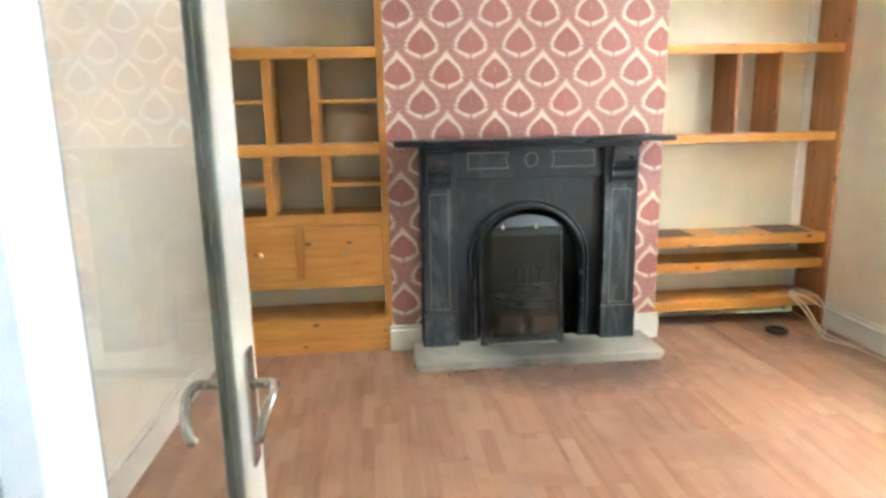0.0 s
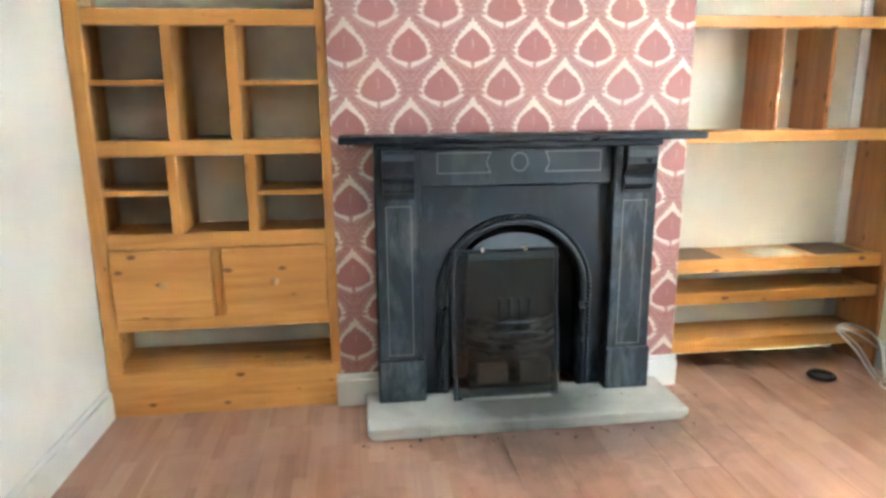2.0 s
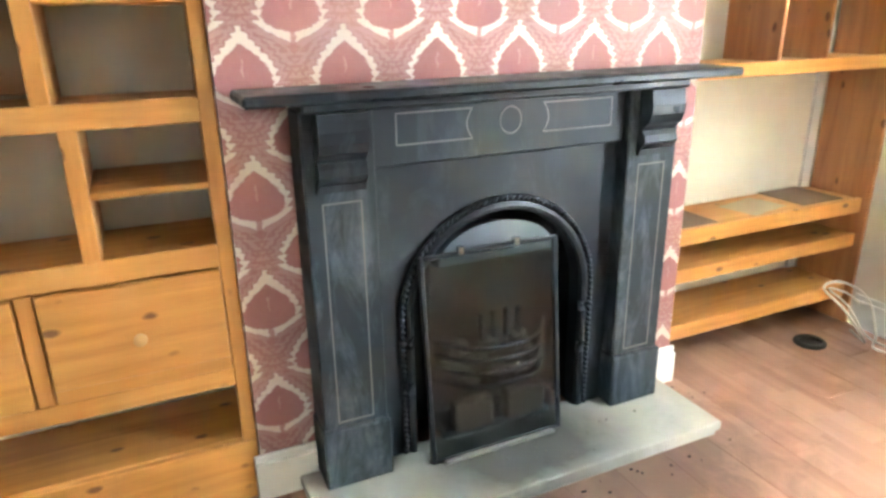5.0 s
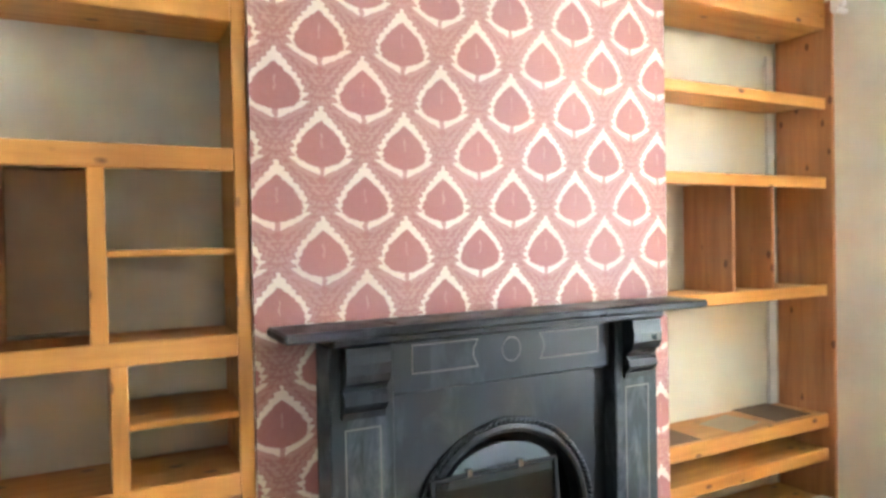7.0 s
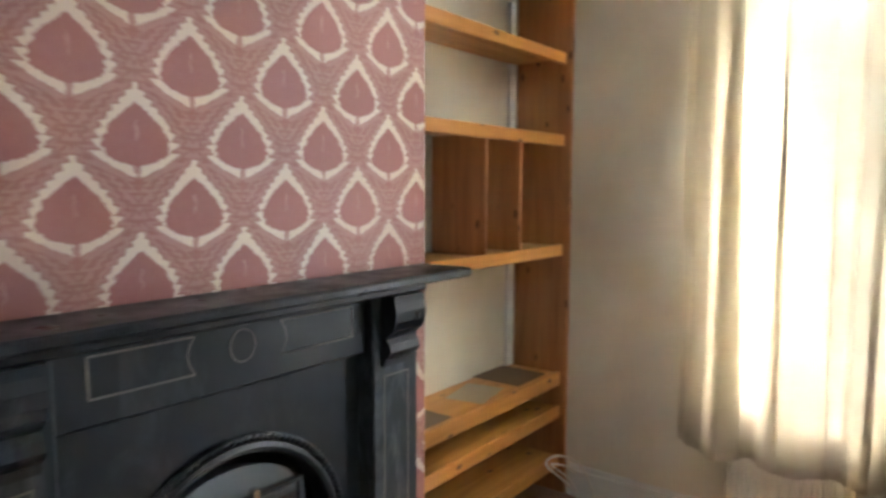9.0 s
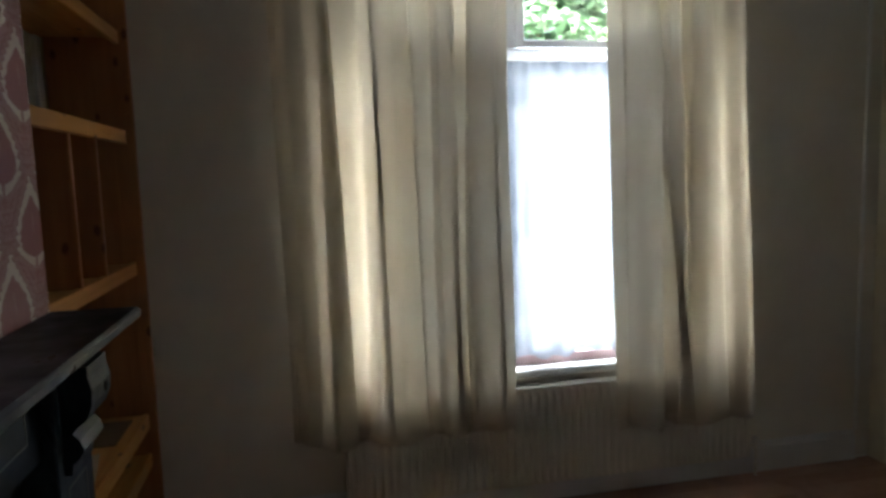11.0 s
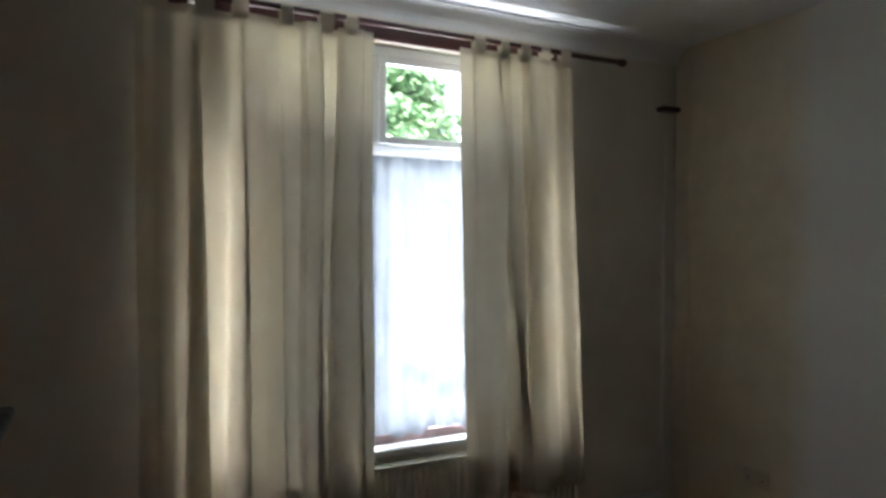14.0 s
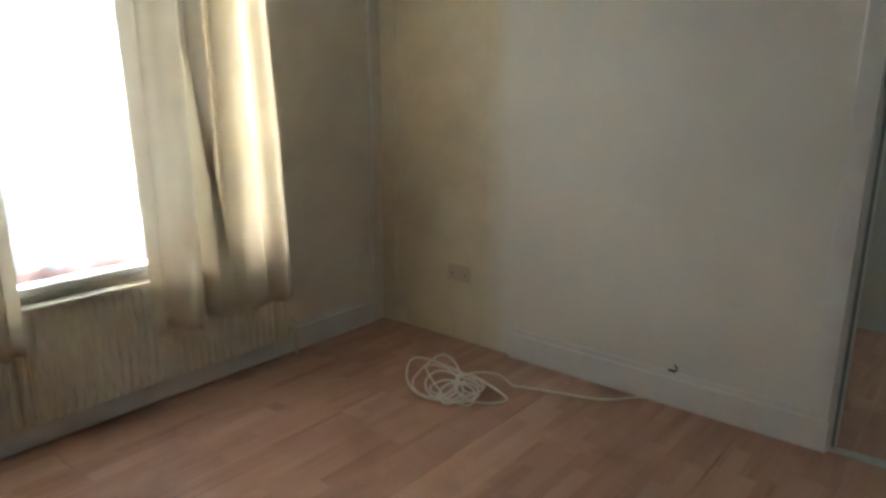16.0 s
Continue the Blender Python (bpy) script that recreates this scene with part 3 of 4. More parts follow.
shelf = boxes("mantel_shelf", MAT_IRON, fire, F(-0.139, 1.392, 3.085, YB - 0.001, 1.186, 1.214), bevel=0.007)
boxes("bed_mould", MAT_IRON, fire, F(0.0, 1.215, 3.125, YB - 0.001, 1.160, 1.186), bevel=0.006)
for x0, x1 in ((0.0, 0.192), (1.023, 1.215)):
    leg = boxes("pilaster", MAT_SCUFF, fire, F(x0, x1, 3.165, YB - 0.001, 0.25, 1.160), bevel=0.004)
    boxes("plinth", MAT_SCUFF, fire, F(x0 - 0.006, x1 + 0.006, 3.150, YB - 0.001, 0.056, 0.25), bevel=0.005)
    # thin incised line round the panel
    a0, a1, z0, z1, y = x0 + 0.042, x1 - 0.042, 0.268, 0.925, 3.1645
    boxes("panel_line", MAT_LINE, leg, F(a0, a0 + 0.004, y, y + 0.003, z0, z1), F(a1 - 0.004, a1, y, y + 0.003, z0, z1), F(a0, a1, y - 0.0004, y + 0.003, z0, z0 + 0.004), F(a0, a1, y - 0.0004, y + 0.003, z1 - 0.004, z1), bevel=0.0)
    # corbel with a scrolled outline
    bm = bmesh.new()
    out = [(3.165, 0.955), (3.152, 0.955), (3.150, 0.975), (3.138, 0.985), (3.128, 1.0), (3.134, 1.02), (3.146, 1.034), (3.138, 1.045), (3.118, 1.06), (3.108, 1.085), (3.106, 1.115), (3.112, 1.14), (3.112, 1.160), (3.165, 1.160)]
    c = (x0 + x1) / 2
    prism(bm, [(yy - YB, z) for yy, z in out], c - 0.064 - CX, c + 0.064 - CX)
    part("corbel", bm, MAT_IRON, fire)
frieze = boxes("frieze", MAT_IRON2, fire, F(0.192, 1.023, 3.190, YB - 0.001, 0.998, 1.160), bevel=0.004)
for xo, xi in ((0.262, 0.488), (0.966, 0.722)):
    x0, x1, s = min(xo, xi), max(xo, xi), 1 if xo > xi else -1
    bm = bmesh.new()
    for b in (F(x0, x1, 3.188, 3.192, 1.136, 1.140), F(x0, x1, 3.188, 3.192, 1.052, 1.056), F(xo - 0.002, xo + 0.002, 3.1885, 3.192, 1.054, 1.138)):
        box(bm, *b)
    bow = [(xi - CX + s * 0.017 * math.sin(math.pi * k / 10), 1.054 + 0.084 * k / 10) for k in range(11)]
    for (xa, za), (xb, zb) in zip(bow, bow[1:]):
        q = [bm.verts.new((x + d, 3.1884 - YB, z)) for x, z, d in ((xa, za, -0.002), (xa, za, 0.002), (xb, zb, 0.002), (xb, zb, -0.002))]
        bm.faces.new(q)
    part("frieze_line", bm, MAT_LINE, frieze)
bm = bmesh.new()
for r0, r1 in ((0.036, 0.040),):
    n = 28
    ra = [bm.verts.new((0.612 - CX + r0 * 0.9 * math.cos(2 * math.pi * i / n), 3.1885 - YB, 1.096 + r0 * math.sin(2 * math.pi * i / n))) for i in range(n)]
    rb = [bm.verts.new((0.612 - CX + r1 * 0.9 * math.cos(2 * math.pi * i / n), 3.1885 - YB, 1.096 + r1 * math.sin(2 * math.pi * i / n))) for i in range(n)]
    rc = [bm.verts.new(v.co + Vector((0, 0.004, 0))) for v in rb]
    for i in range(n):
        j = (i + 1) % n
        bm.faces.new((ra[i], ra[j], rb[j], rb[i]))
        bm.faces.new((rb[i], rb[j], rc[j], rc[i]))
part("roundel", bm, MAT_LINE, frieze)

# arched insert plate
AR, AZ = 0.300, 0.520     # inner radius and spring height of the arch
bm = bmesh.new()
n = 28
X0, X1, Z1 = 0.192 - CX, 1.023 - CX, 0.998
yf, yk = 3.225 - YB, 3.250 - YB
arch = [(-AR, 0.056)] + [(-AR * math.cos(math.pi * i / n), AZ + AR * math.sin(math.pi * i / n)) for i in range(n + 1)] + [(AR, 0.056)]
outer = []
for x, z in arch:
    if z <= AZ + 1e-6:
        outer.append((X0 if x < 0 else X1, z))
    else:
        k = min((X1 if x > 0 else X0) / x if abs(x) > 1e-6 else 99, (Z1 - AZ) / (z - AZ))
        outer.append((x * k, AZ + (z - AZ) * k))
rows = [[bm.verts.new((x, y, z)) for x, z in pts] for y, pts in ((yf, outer), (yf, arch), (yk + 0.03, arch))]
for a, b in zip(rows, rows[1:]):
    for i in range(len(arch) - 1):
        bm.faces.new((a[i], a[i + 1], b[i + 1], b[i]))
# the plate's upper corners
part("insert_plate", bm, MAT_IRON2, fire, "dark blue-black cast plate round the arch")
bm = bmesh.new()
box(bm, X0, X1, yf + 0.002, yf + 0.02, 0.90, Z1, 0.0)
part("plate_top", bm, MAT_IRON2, fire)
bm = bmesh.new()
for r, d, w in ((AR + 0.016, 0.0, 0.016), (AR + 0.042, 0.006, 0.007)):
    pts = [(-r, yf - d, 0.06), (-r, yf - d, AZ * 0.6)] + [(-r * math.cos(math.pi * i / 14), yf - d, AZ + r * math.sin(math.pi * i / 14)) for i in range(15)] + [(r, yf - d, AZ * 0.6), (r, yf - d, 0.06)]
    tube(bm, pts, w, 8)
part("arch_moulding", bm, MAT_IRON, fire, "black moulded arch rim", True)
# beaded rope round the arch
bead = bmesh.new()
bmesh.ops.create_icosphere(bead, subdivisions=1, radius=0.0105)
bead_me = bpy.data.meshes.new("bead")
bead.to_mesh(bead_me)
bead.free()
bead_me.materials.append(MAT_IRON2)
bead_me.shade_smooth()
RB = AR + 0.040
spots = [(-RB, 0.07 + i * 0.019) for i in range(24)] + [(RB, 0.07 + i * 0.019) for i in range(24)]
spots += [(-RB * math.cos(a), AZ + RB * math.sin(a)) for a in [math.pi * (i + 0.5) / 56 for i in range(56)]]
for x, z in spots:
    o = new("bead", bead_me)
    o.parent = fire
    o.location, o.rotation_euler, o.scale = (x, yf - 0.008, z), (0, math.atan2(x, max(z - AZ, 0)) + 0.5, 0), (0.75, 1, 1.25)
# pale hood under the arch
bm = bmesh.new()
hood = [(-0.205 * math.cos(math.pi * i / 20), 0.662 + 0.120 * math.sin(math.pi * i / 20)) for i in range(21)]
fa = [bm.verts.new((x, 3.245 - YB, z)) for x, z in hood]
fb = [bm.verts.new((x * 0.92, 3.36 - YB, z - 0.03)) for x, z in hood]
for i in range(20):
    bm.faces.new((fa[i], fa[i + 1], fb[i + 1], fb[i]))
bm.faces.new(fa)
part("hood", bm, MAT_HOOD, fire, "pale steel smoke hood")
boxes("arch_back", MAT_SOOT, fire, F(CX - AR - 0.02, CX + AR + 0.02, 3.38, 3.40, 0.056, 0.88), bevel=0)

hearth = thing("hearth", CX, YB, 0.0, "pale stone hearth slab with chipped edge and soot stain", "hearth")
bm = bmesh.new()
box(bm, -0.066 - CX, 1.305 - CX, 2.915 - YB, YB - 0.022 - YB, 0.022, 0.056, 0.006, 2)
part("slab", bm, MAT_STONE, hearth)
bm = bmesh.new()
box(bm, -0.055 - CX, 1.294 - CX, 2.924 - YB, YB - 0.022 - YB, 0.0, 0.0215, 0.004)
part("lower_slab", bm, MAT_STONE, hearth)

grate = thing("fire_grate", CX, 3.27, 0.056, "black iron fire basket with curved bars, ash and fire bricks", "fire grate")
for i, z in enumerate((0.20, 0.245, 0.29, 0.335)):
    bm = bmesh.new()
    tube(bm, [(-0.205, 0.02, z), (-0.12, -0.075, z), (0, -0.10, z), (0.12, -0.075, z), (0.205, 0.02, z)], 0.0085, 8)
    part("bar", bm, MAT_IRON2, grate, "", True)
boxes("ash_box", MAT_IRON2, grate, (-0.20, 0.20, -0.04, 0.09, 0, 0.03), bevel=0.004)
boxes("fire_brick", MAT_BRICK, grate, (-0.17, -0.03, -0.065, -0.01, 0.03, 0.135), bevel=0.008)
boxes("fire_brick", MAT_BRICK, grate, (0.02, 0.17, -0.065, -0.01, 0.03, 0.135), bevel=0.008)
boxes("back_brick", MAT_BACK, grate, (-0.20, 0.20, 0.08, 0.10, 0.03, 0.60), bevel=0.006, label="soot-black fire back")
rng = random.Random(4)
for i in range(16):
    bm = bmesh.new()
    bmesh.ops.create_icosphere(bm, subdivisions=1, radius=0.035)
    for v in bm.verts:
        v.co *= rng.uniform(0.75, 1.2)
    c = Vector((rng.uniform(-0.14, 0.14), rng.uniform(-0.03, 0.05), 0.17 + 0.06 * (i // 6) + rng.uniform(0, 0.02)))
    bmesh.ops.translate(bm, verts=bm.verts, vec=c)
    part("coal", bm, MAT_COAL, grate)
for i in range(4):
    bm = bmesh.new()
    x = -0.07 + i * 0.045
    box(bm, x, x + 0.016, -0.045, -0.02, 0.335, 0.43, 0.004)
    part("upright_bar", bm, MAT_IRON2, grate)

screen = thing("fire_screen", CX - 0.052, 3.135, 0.056, "smoked glass fire guard in a black frame leaning before the grate", "fire screen")
SW, SH = 0.237, 0.668
boxes("frame", MAT_IRON, screen, (-SW, -SW + 0.016, -0.008, 0.008, 0, SH), (SW - 0.016, SW, -0.008, 0.008, 0, SH), (-SW + 0.016, SW - 0.016, -0.008, 0.008, SH - 0.014, SH), (-SW + 0.016, SW - 0.016, -0.008, 0.008, 0, 0.014), bevel=0.003)
sp = boxes("pane", MAT_SMOKE, screen, (-SW + 0.016, SW - 0.016, -0.002, 0.002, 0.014, SH - 0.014), bevel=0, label="sooty heat-proof glass")
sp.visible_shadow = False
for x in (-0.10, 0.09):
    boxes("clip", MAT_CHROME, screen, (x - 0.009, x + 0.009, -0.012, 0.012, SH - 0.012, SH + 0.014), bevel=0.002, label="small bright metal clip")
boxes("foot_bar", MAT_LINE, screen, (-0.20, 0.20, -0.03, -0.012, 0.0, 0.012), bevel=0.003)
screen.rotation_euler = (radians(-6), 0, 0)


# ---- pine shelf unit beside the fireplace, with two doors ----
LX0, LX1, LY = XL + 0.004, BX0 - 0.002, 3.30
left = thing("pine_shelf_unit", LX0, LY, 0.0, "varnished knotty pine alcove unit with pigeonholes and two doors", "shelf unit")


def L(*b):
    return (b[0] - LX0, b[1] - LX0, b[2] - LY, b[3] - LY, b[4], b[5])


DEP = YA - 0.004
boxes("post", MAT_PZ, left, L(LX0, LX0 + 0.062, LY, LY + 0.02, 0.2, ZC - 0.012))
boxes("post", MAT_PZ, left, L(LX1 - 0.040, LX1, LY, LY + 0.02, 0.2, ZC - 0.012))
boxes("side_panel", MAT_PZ, left, L(LX0, LX0 + 0.018, LY + 0.02, DEP, 0.0, ZC - 0.012))
boxes("side_panel", MAT_PZ, left, L(LX1 - 0.018, LX1, LY + 0.02, DEP, 0.0, ZC - 0.012))
IX0, IX1 = LX0 + 0.062, LX1 - 0.040
for z in (2.055, 1.648, 1.137, 0.752):
    board = boxes("shelf", MAT_PX, left, L(LX0 + 0.018, LX1 - 0.018, LY + 0.02, DEP, z + 0.030, z + 0.052))
    boxes("shelf_lip", MAT_PX, board, L(IX0, IX1, LY + 0.002, LY + 0.022, z, z + 0.063))
for x, z0, z1 in ((-0.80, 1.200, 1.648), (-0.553, 1.200, 1.648), (-0.825, 0.815, 1.137), (-0.511, 0.815, 1.137)):
    boxes("divider", MAT_PZ, left, L(x - 0.021, x + 0.021, LY + 0.006, DEP, z0 - 0.0105, z1 + 0.029))
for x0, x1, z in ((LX0 + 0.018, -0.822, 1.423), (-0.531, LX1 - 0.018, 1.418), (LX0 + 0.018, -0.847, 0.976), (-0.489, LX1 - 0.018, 0.966)):
    boxes("small_shelf", MAT_PX, left, L(x0, x1, LY + 0.012, DEP, z, z + 0.018))
boxes("back_panel", MAT_BOARD, left, L(-0.779, -0.574, DEP - 0.012, DEP - 0.002, 1.20, 1.67))
boxes("cupboard_stile", MAT_PZ, left, L(-0.697, -0.655, LY, LY + 0.02, 0.447, 0.752))
boxes("bottom_rail", MAT_PX, left, L(IX0, IX1, LY, LY + 0.02, 0.390, 0.447))
boxes("cupboard_floor", MAT_PX, left, L(LX0 + 0.018, LX1 - 0.018, LY + 0.02, DEP, 0.410, 0.430))
boxes("cupboard_back", MAT_PX, left, L(LX0 + 0.018, LX1 - 0.018, DEP - 0.02, DEP - 0.004, 0.430, 0.782))
for x0, x1, z0, kx in ((IX0 + 0.003, -0.700, 0.450, -0.892), (-0.652, IX1 - 0.003, 0.487, -0.434)):
    d = boxes("cupboard_door", MAT_PX, left, L(x0, x1, LY - 0.012, LY + 0.006, z0, 0.749), bevel=0.004)
    bm = bmesh.new()
    lathe(bm, [(0.009, 0), (0.008, 0.008), (0.011, 0.014), (0.0165, 0.020), (0.017, 0.026), (0.012, 0.031), (0.002, 0.033)], Matrix.Translation((kx - LX0, -0.012, 0.600)) @ Euler((radians(90), 0, 0)).to_matrix().to_4x4())
    part("knob", bm, MAT_KNOB, d, "pale turned wooden knob", True)
boxes("door_strip", MAT_PX, left, L(-0.652, IX1 - 0.003, LY - 0.002, LY + 0.012, 0.447, 0.486))
boxes("plinth_front", MAT_PX, left, L(LX0 + 0.001, LX1 - 0.001, LY - 0.004, LY + 0.018, 0.0, 0.200))
boxes("plinth_top", MAT_PX, left, L(LX0 + 0.018, LX1 - 0.018, LY + 0.019, DEP, 0.182, 0.202))


# ---- pine shelves in the alcove by the window ----
RX0, RX1, RY = BX1 + 0.004, XR - 0.004, 3.345
right = thing("pine_alcove_shelves", RX0, RY, 0.0, "open varnished pine shelves with knotty end panel beside the window wall", "shelf unit")


def R(*b):
    return (b[0] - RX0, b[1] - RX0, b[2] - RY, b[3] - RY, b[4], b[5])


boxes("end_panel", MAT_PRED, right, R(RX1 - 0.022, RX1, RY - 0.03, DEP - 0.02, 0.0, 2.52))
for z0, z1 in ((2.022, 2.074), (1.652, 1.704), (1.147, 1.200), (0.528, 0.592), (0.370, 0.428), (0.125, 0.188)):
    b = boxes("shelf", MAT_PX, right, R(RX0, RX1 - 0.022, RY + 0.02, DEP, z1 - 0.028, z1 - 0.006))
    boxes("shelf_lip", MAT_PX, b, R(RX0, RX1 - 0.022, RY, RY + 0.021, z0, z1))
for x in (1.857, 2.115):
    boxes("divider", MAT_PRED, right, R(x - 0.009, x + 0.009, RY + 0.004, DEP - 0.01, 1.1945, 1.670))
boxes("top_fascia", MAT_PX, right, R(RX0, RX1 - 0.022, RY, RY + 0.02, 2.395, ZC - 0.012))
boxes("top_board", MAT_PX, right, R(RX0, RX1 - 0.022, RY + 0.02, DEP, 2.395, 2.416))
boxes("batten", MAT_PX, right, R(RX0, RX1 - 0.022, DEP - 0.03, DEP - 0.008, 0.095, 0.159))
setting("alcove_cover_strip", MAT_TRIM, (RX1 - 0.075, RX1 - 0.022, YA - 0.018, YA, 0, 2.33), label="white painted strip in the alcove corner", category="trim", bevel=0.003)

card = thing("brown_card", 1.63, 3.49, 0.586, "dusty brown card lying on the shelf", "card")
boxes("sheet", MAT_CARD, card, (-0.19, 0.05, -0.11, 0.13, 0, 0.004), bevel=0.001)
card2 = thing("brown_card", 2.30, 3.49, 0.586, "dark brown card lying on the shelf by the end panel", "card")
boxes("sheet", MAT_CARD, card2, (-0.12, 0.13, -0.10, 0.14, 0, 0.004), bevel=0.001)
sheet = thing("paper_sheet", 1.98, 3.48, 0.586, "creased beige paper sheet lying on the shelf", "paper")
bm = bmesh.new()
bmesh.ops.create_grid(bm, x_segments=8, y_segments=6, size=0.5)
for v in bm.verts:
    v.co = Vector((v.co.x * 0.24, v.co.y * 0.17, 0.0035 + 0.004 * noise.noise(v.co * 4)))
ps = part("sheet", bm, MAT_SHEET, sheet)
so = ps.modifiers.new("thick", "SOLIDIFY")
so.thickness = 0.001
sheet.rotation_euler = (0, 0, radians(12))


# ---- window ----
win = thing("window_1", XR + 0.10, (WY0 + WY1) / 2, WZ0, "white uPVC window with opening fanlights, curtained and netted", "window")
win["kind"] = "structure"
WC, FX = (WY0 + WY1) / 2, XR + 0.10


def W(*b):
    return (b[0] - FX, b[1] - FX, b[2] - WC, b[3] - WC, b[4] - WZ0, b[5] - WZ0)


f0, f1 = XR + 0.07, XR + 0.135
boxes("window_frame", MAT_UPVC, win, W(f0, f1, WY0, WY0 + 0.06, WZ0, WZ1), W(f0, f1, WY1 - 0.06, WY1, WZ0, WZ1), W(f0, f1, WY0 + 0.06, WY1 - 0.06, WZ1 - 0.05, WZ1), W(f0, f1, WY0 + 0.06, WY1 - 0.06, WZ0, WZ0 + 0.06), bevel=0.006)
ZT0, ZT1 = 1.965, 2.035
boxes("transom", MAT_UPVC, win, W(f0, f1, WY0 + 0.06, WY1 - 0.06, ZT0, ZT1), bevel=0.006)
MY = 1.790
boxes("mullion", MAT_UPVC, win, W(f0 + 0.002, f1 - 0.002, MY - 0.03, MY + 0.03, WZ0 + 0.06, ZT0), W(f0 + 0.002, f1 - 0.002, MY - 0.03, MY + 0.03, ZT1, WZ1 - 0.05), bevel=0.005)
for y0, y1 in ((WY0 + 0.06, MY - 0.03), (MY + 0.03, WY1 - 0.06)):
    z0, z1 = ZT1, WZ1 - 0.05
    sash = boxes("fanlight", MAT_UPVC, win, W(f0 - 0.016, f0 + 0.03, y0, y0 + 0.038, z0, z1), W(f0 - 0.016, f0 + 0.03, y1 - 0.038, y1, z0, z1), W(f0 - 0.016, f0 + 0.03, y0 + 0.038, y1 - 0.038, z0, z0 + 0.038), W(f0 - 0.016, f0 + 0.03, y0 + 0.038, y1 - 0.038, z1 - 0.038, z1), bevel=0.005)
    for name, za, zb in (("pane", z0 + 0.038, z1 - 0.038), ("pane", WZ0 + 0.06, ZT0)):
        p = boxes(name, MAT_GLASS, sash if za > 2 else win, W(f0 + 0.02, f0 + 0.026, y0 + 0.0, y1 - 0.0, za, zb) if za < 2 else W(f0 + 0.008, f0 + 0.014, y0 + 0.038, y1 - 0.038, za, zb), bevel=0)
        p.visible_shadow = False
boxes("window_sill", MAT_TRIM, win, W(XR - 0.035, f0, WY0 - 0.03, WY1 + 0.03, WZ0 - 0.03, WZ0), bevel=0.005, label="white painted sill board")
boxes("sill_strip", plain("dull_mauve_strip", (0.30, 0.20, 0.19), 0.6), win, W(f0 - 0.02, f0, WY0 + 0.01, WY1 - 0.01, WZ0 + 0.001, WZ0 + 0.048), bevel=0.002, label="dull mauve strip along the sill")

net = thing("net_curtain", f0 - 0.035, WC, 0.665, "white lace net curtain across the lower panes", "net curtain")
bm = bmesh.new()
NW, NZ = 180, 24
grid = [[bm.verts.new((0.010 * math.sin(j * 0.55) + 0.006 * math.sin(j * 0.21 + 1), -0.73 + 1.46 * j / NW, 1.31 * i / NZ + (0.012 * math.sin(j * 0.13) + 0.008 * math.sin(j * 0.4) if i == 0 else 0))) for j in range(NW + 1)] for i in range(NZ + 1)]
for i in range(NZ):
    for j in range(NW):
        bm.faces.new((grid[i][j], grid[i][j + 1], grid[i + 1][j + 1], grid[i + 1][j]))
part("net", bm, MAT_NET, net, "", True)
bm = bmesh.new()
cyl(bm, (0, -0.735, 1.313), (0, 0.735, 1.313), 0.004, n=8)
part("wire", bm, MAT_PLASTIC, net)


# ---- curtain pole and curtains ----
RXP, RZ = XR - 0.115, 2.535
pole = thing("curtain_pole", RXP, 1.75, RZ, "dark mahogany curtain pole with turned finials on brackets", "curtain pole")
bm = bmesh.new()
cyl(bm, (0, 0.47 - 1.75, 0), (0, 2.86 - 1.75, 0), 0.0135)
part("rod", bm, MAT_MAHOG, pole, "", True)
for s, y in ((-1, 0.47), (1, 2.86)):
    bm = bmesh.new()
    lathe(bm, [(0.0135, 0), (0.018, 0.006), (0.014, 0.012), (0.021, 0.024), (0.022, 0.036), (0.014, 0.052), (0.002, 0.060)], Matrix.Translation((0, y - 1.75, 0)) @ Euler((radians(-90 * s), 0, 0)).to_matrix().to_4x4())
    part("finial", bm, MAT_MAHOG, pole, "", True)
for y in (0.90, 2.60):
    bm = bmesh.new()
    box(bm, 0.0, 0.113, y - 1.75 - 0.012, y - 1.75 + 0.012, -0.028, -0.010, 0.003)
    box(bm, 0.100, 0.1145, y - 1.75 - 0.025, y - 1.75 + 0.025, -0.05, 0.03, 0.003)
    part("bracket", bm, MAT_PLASTIC, pole, "pale bracket")
batten = setting("curtain_batten", MAT_MAHOG, (XR - 0.024, XR, 0.76, 2.68, 2.495, 2.565), label="dark red-brown timber batten over the window", category="batten", bevel=0.003)


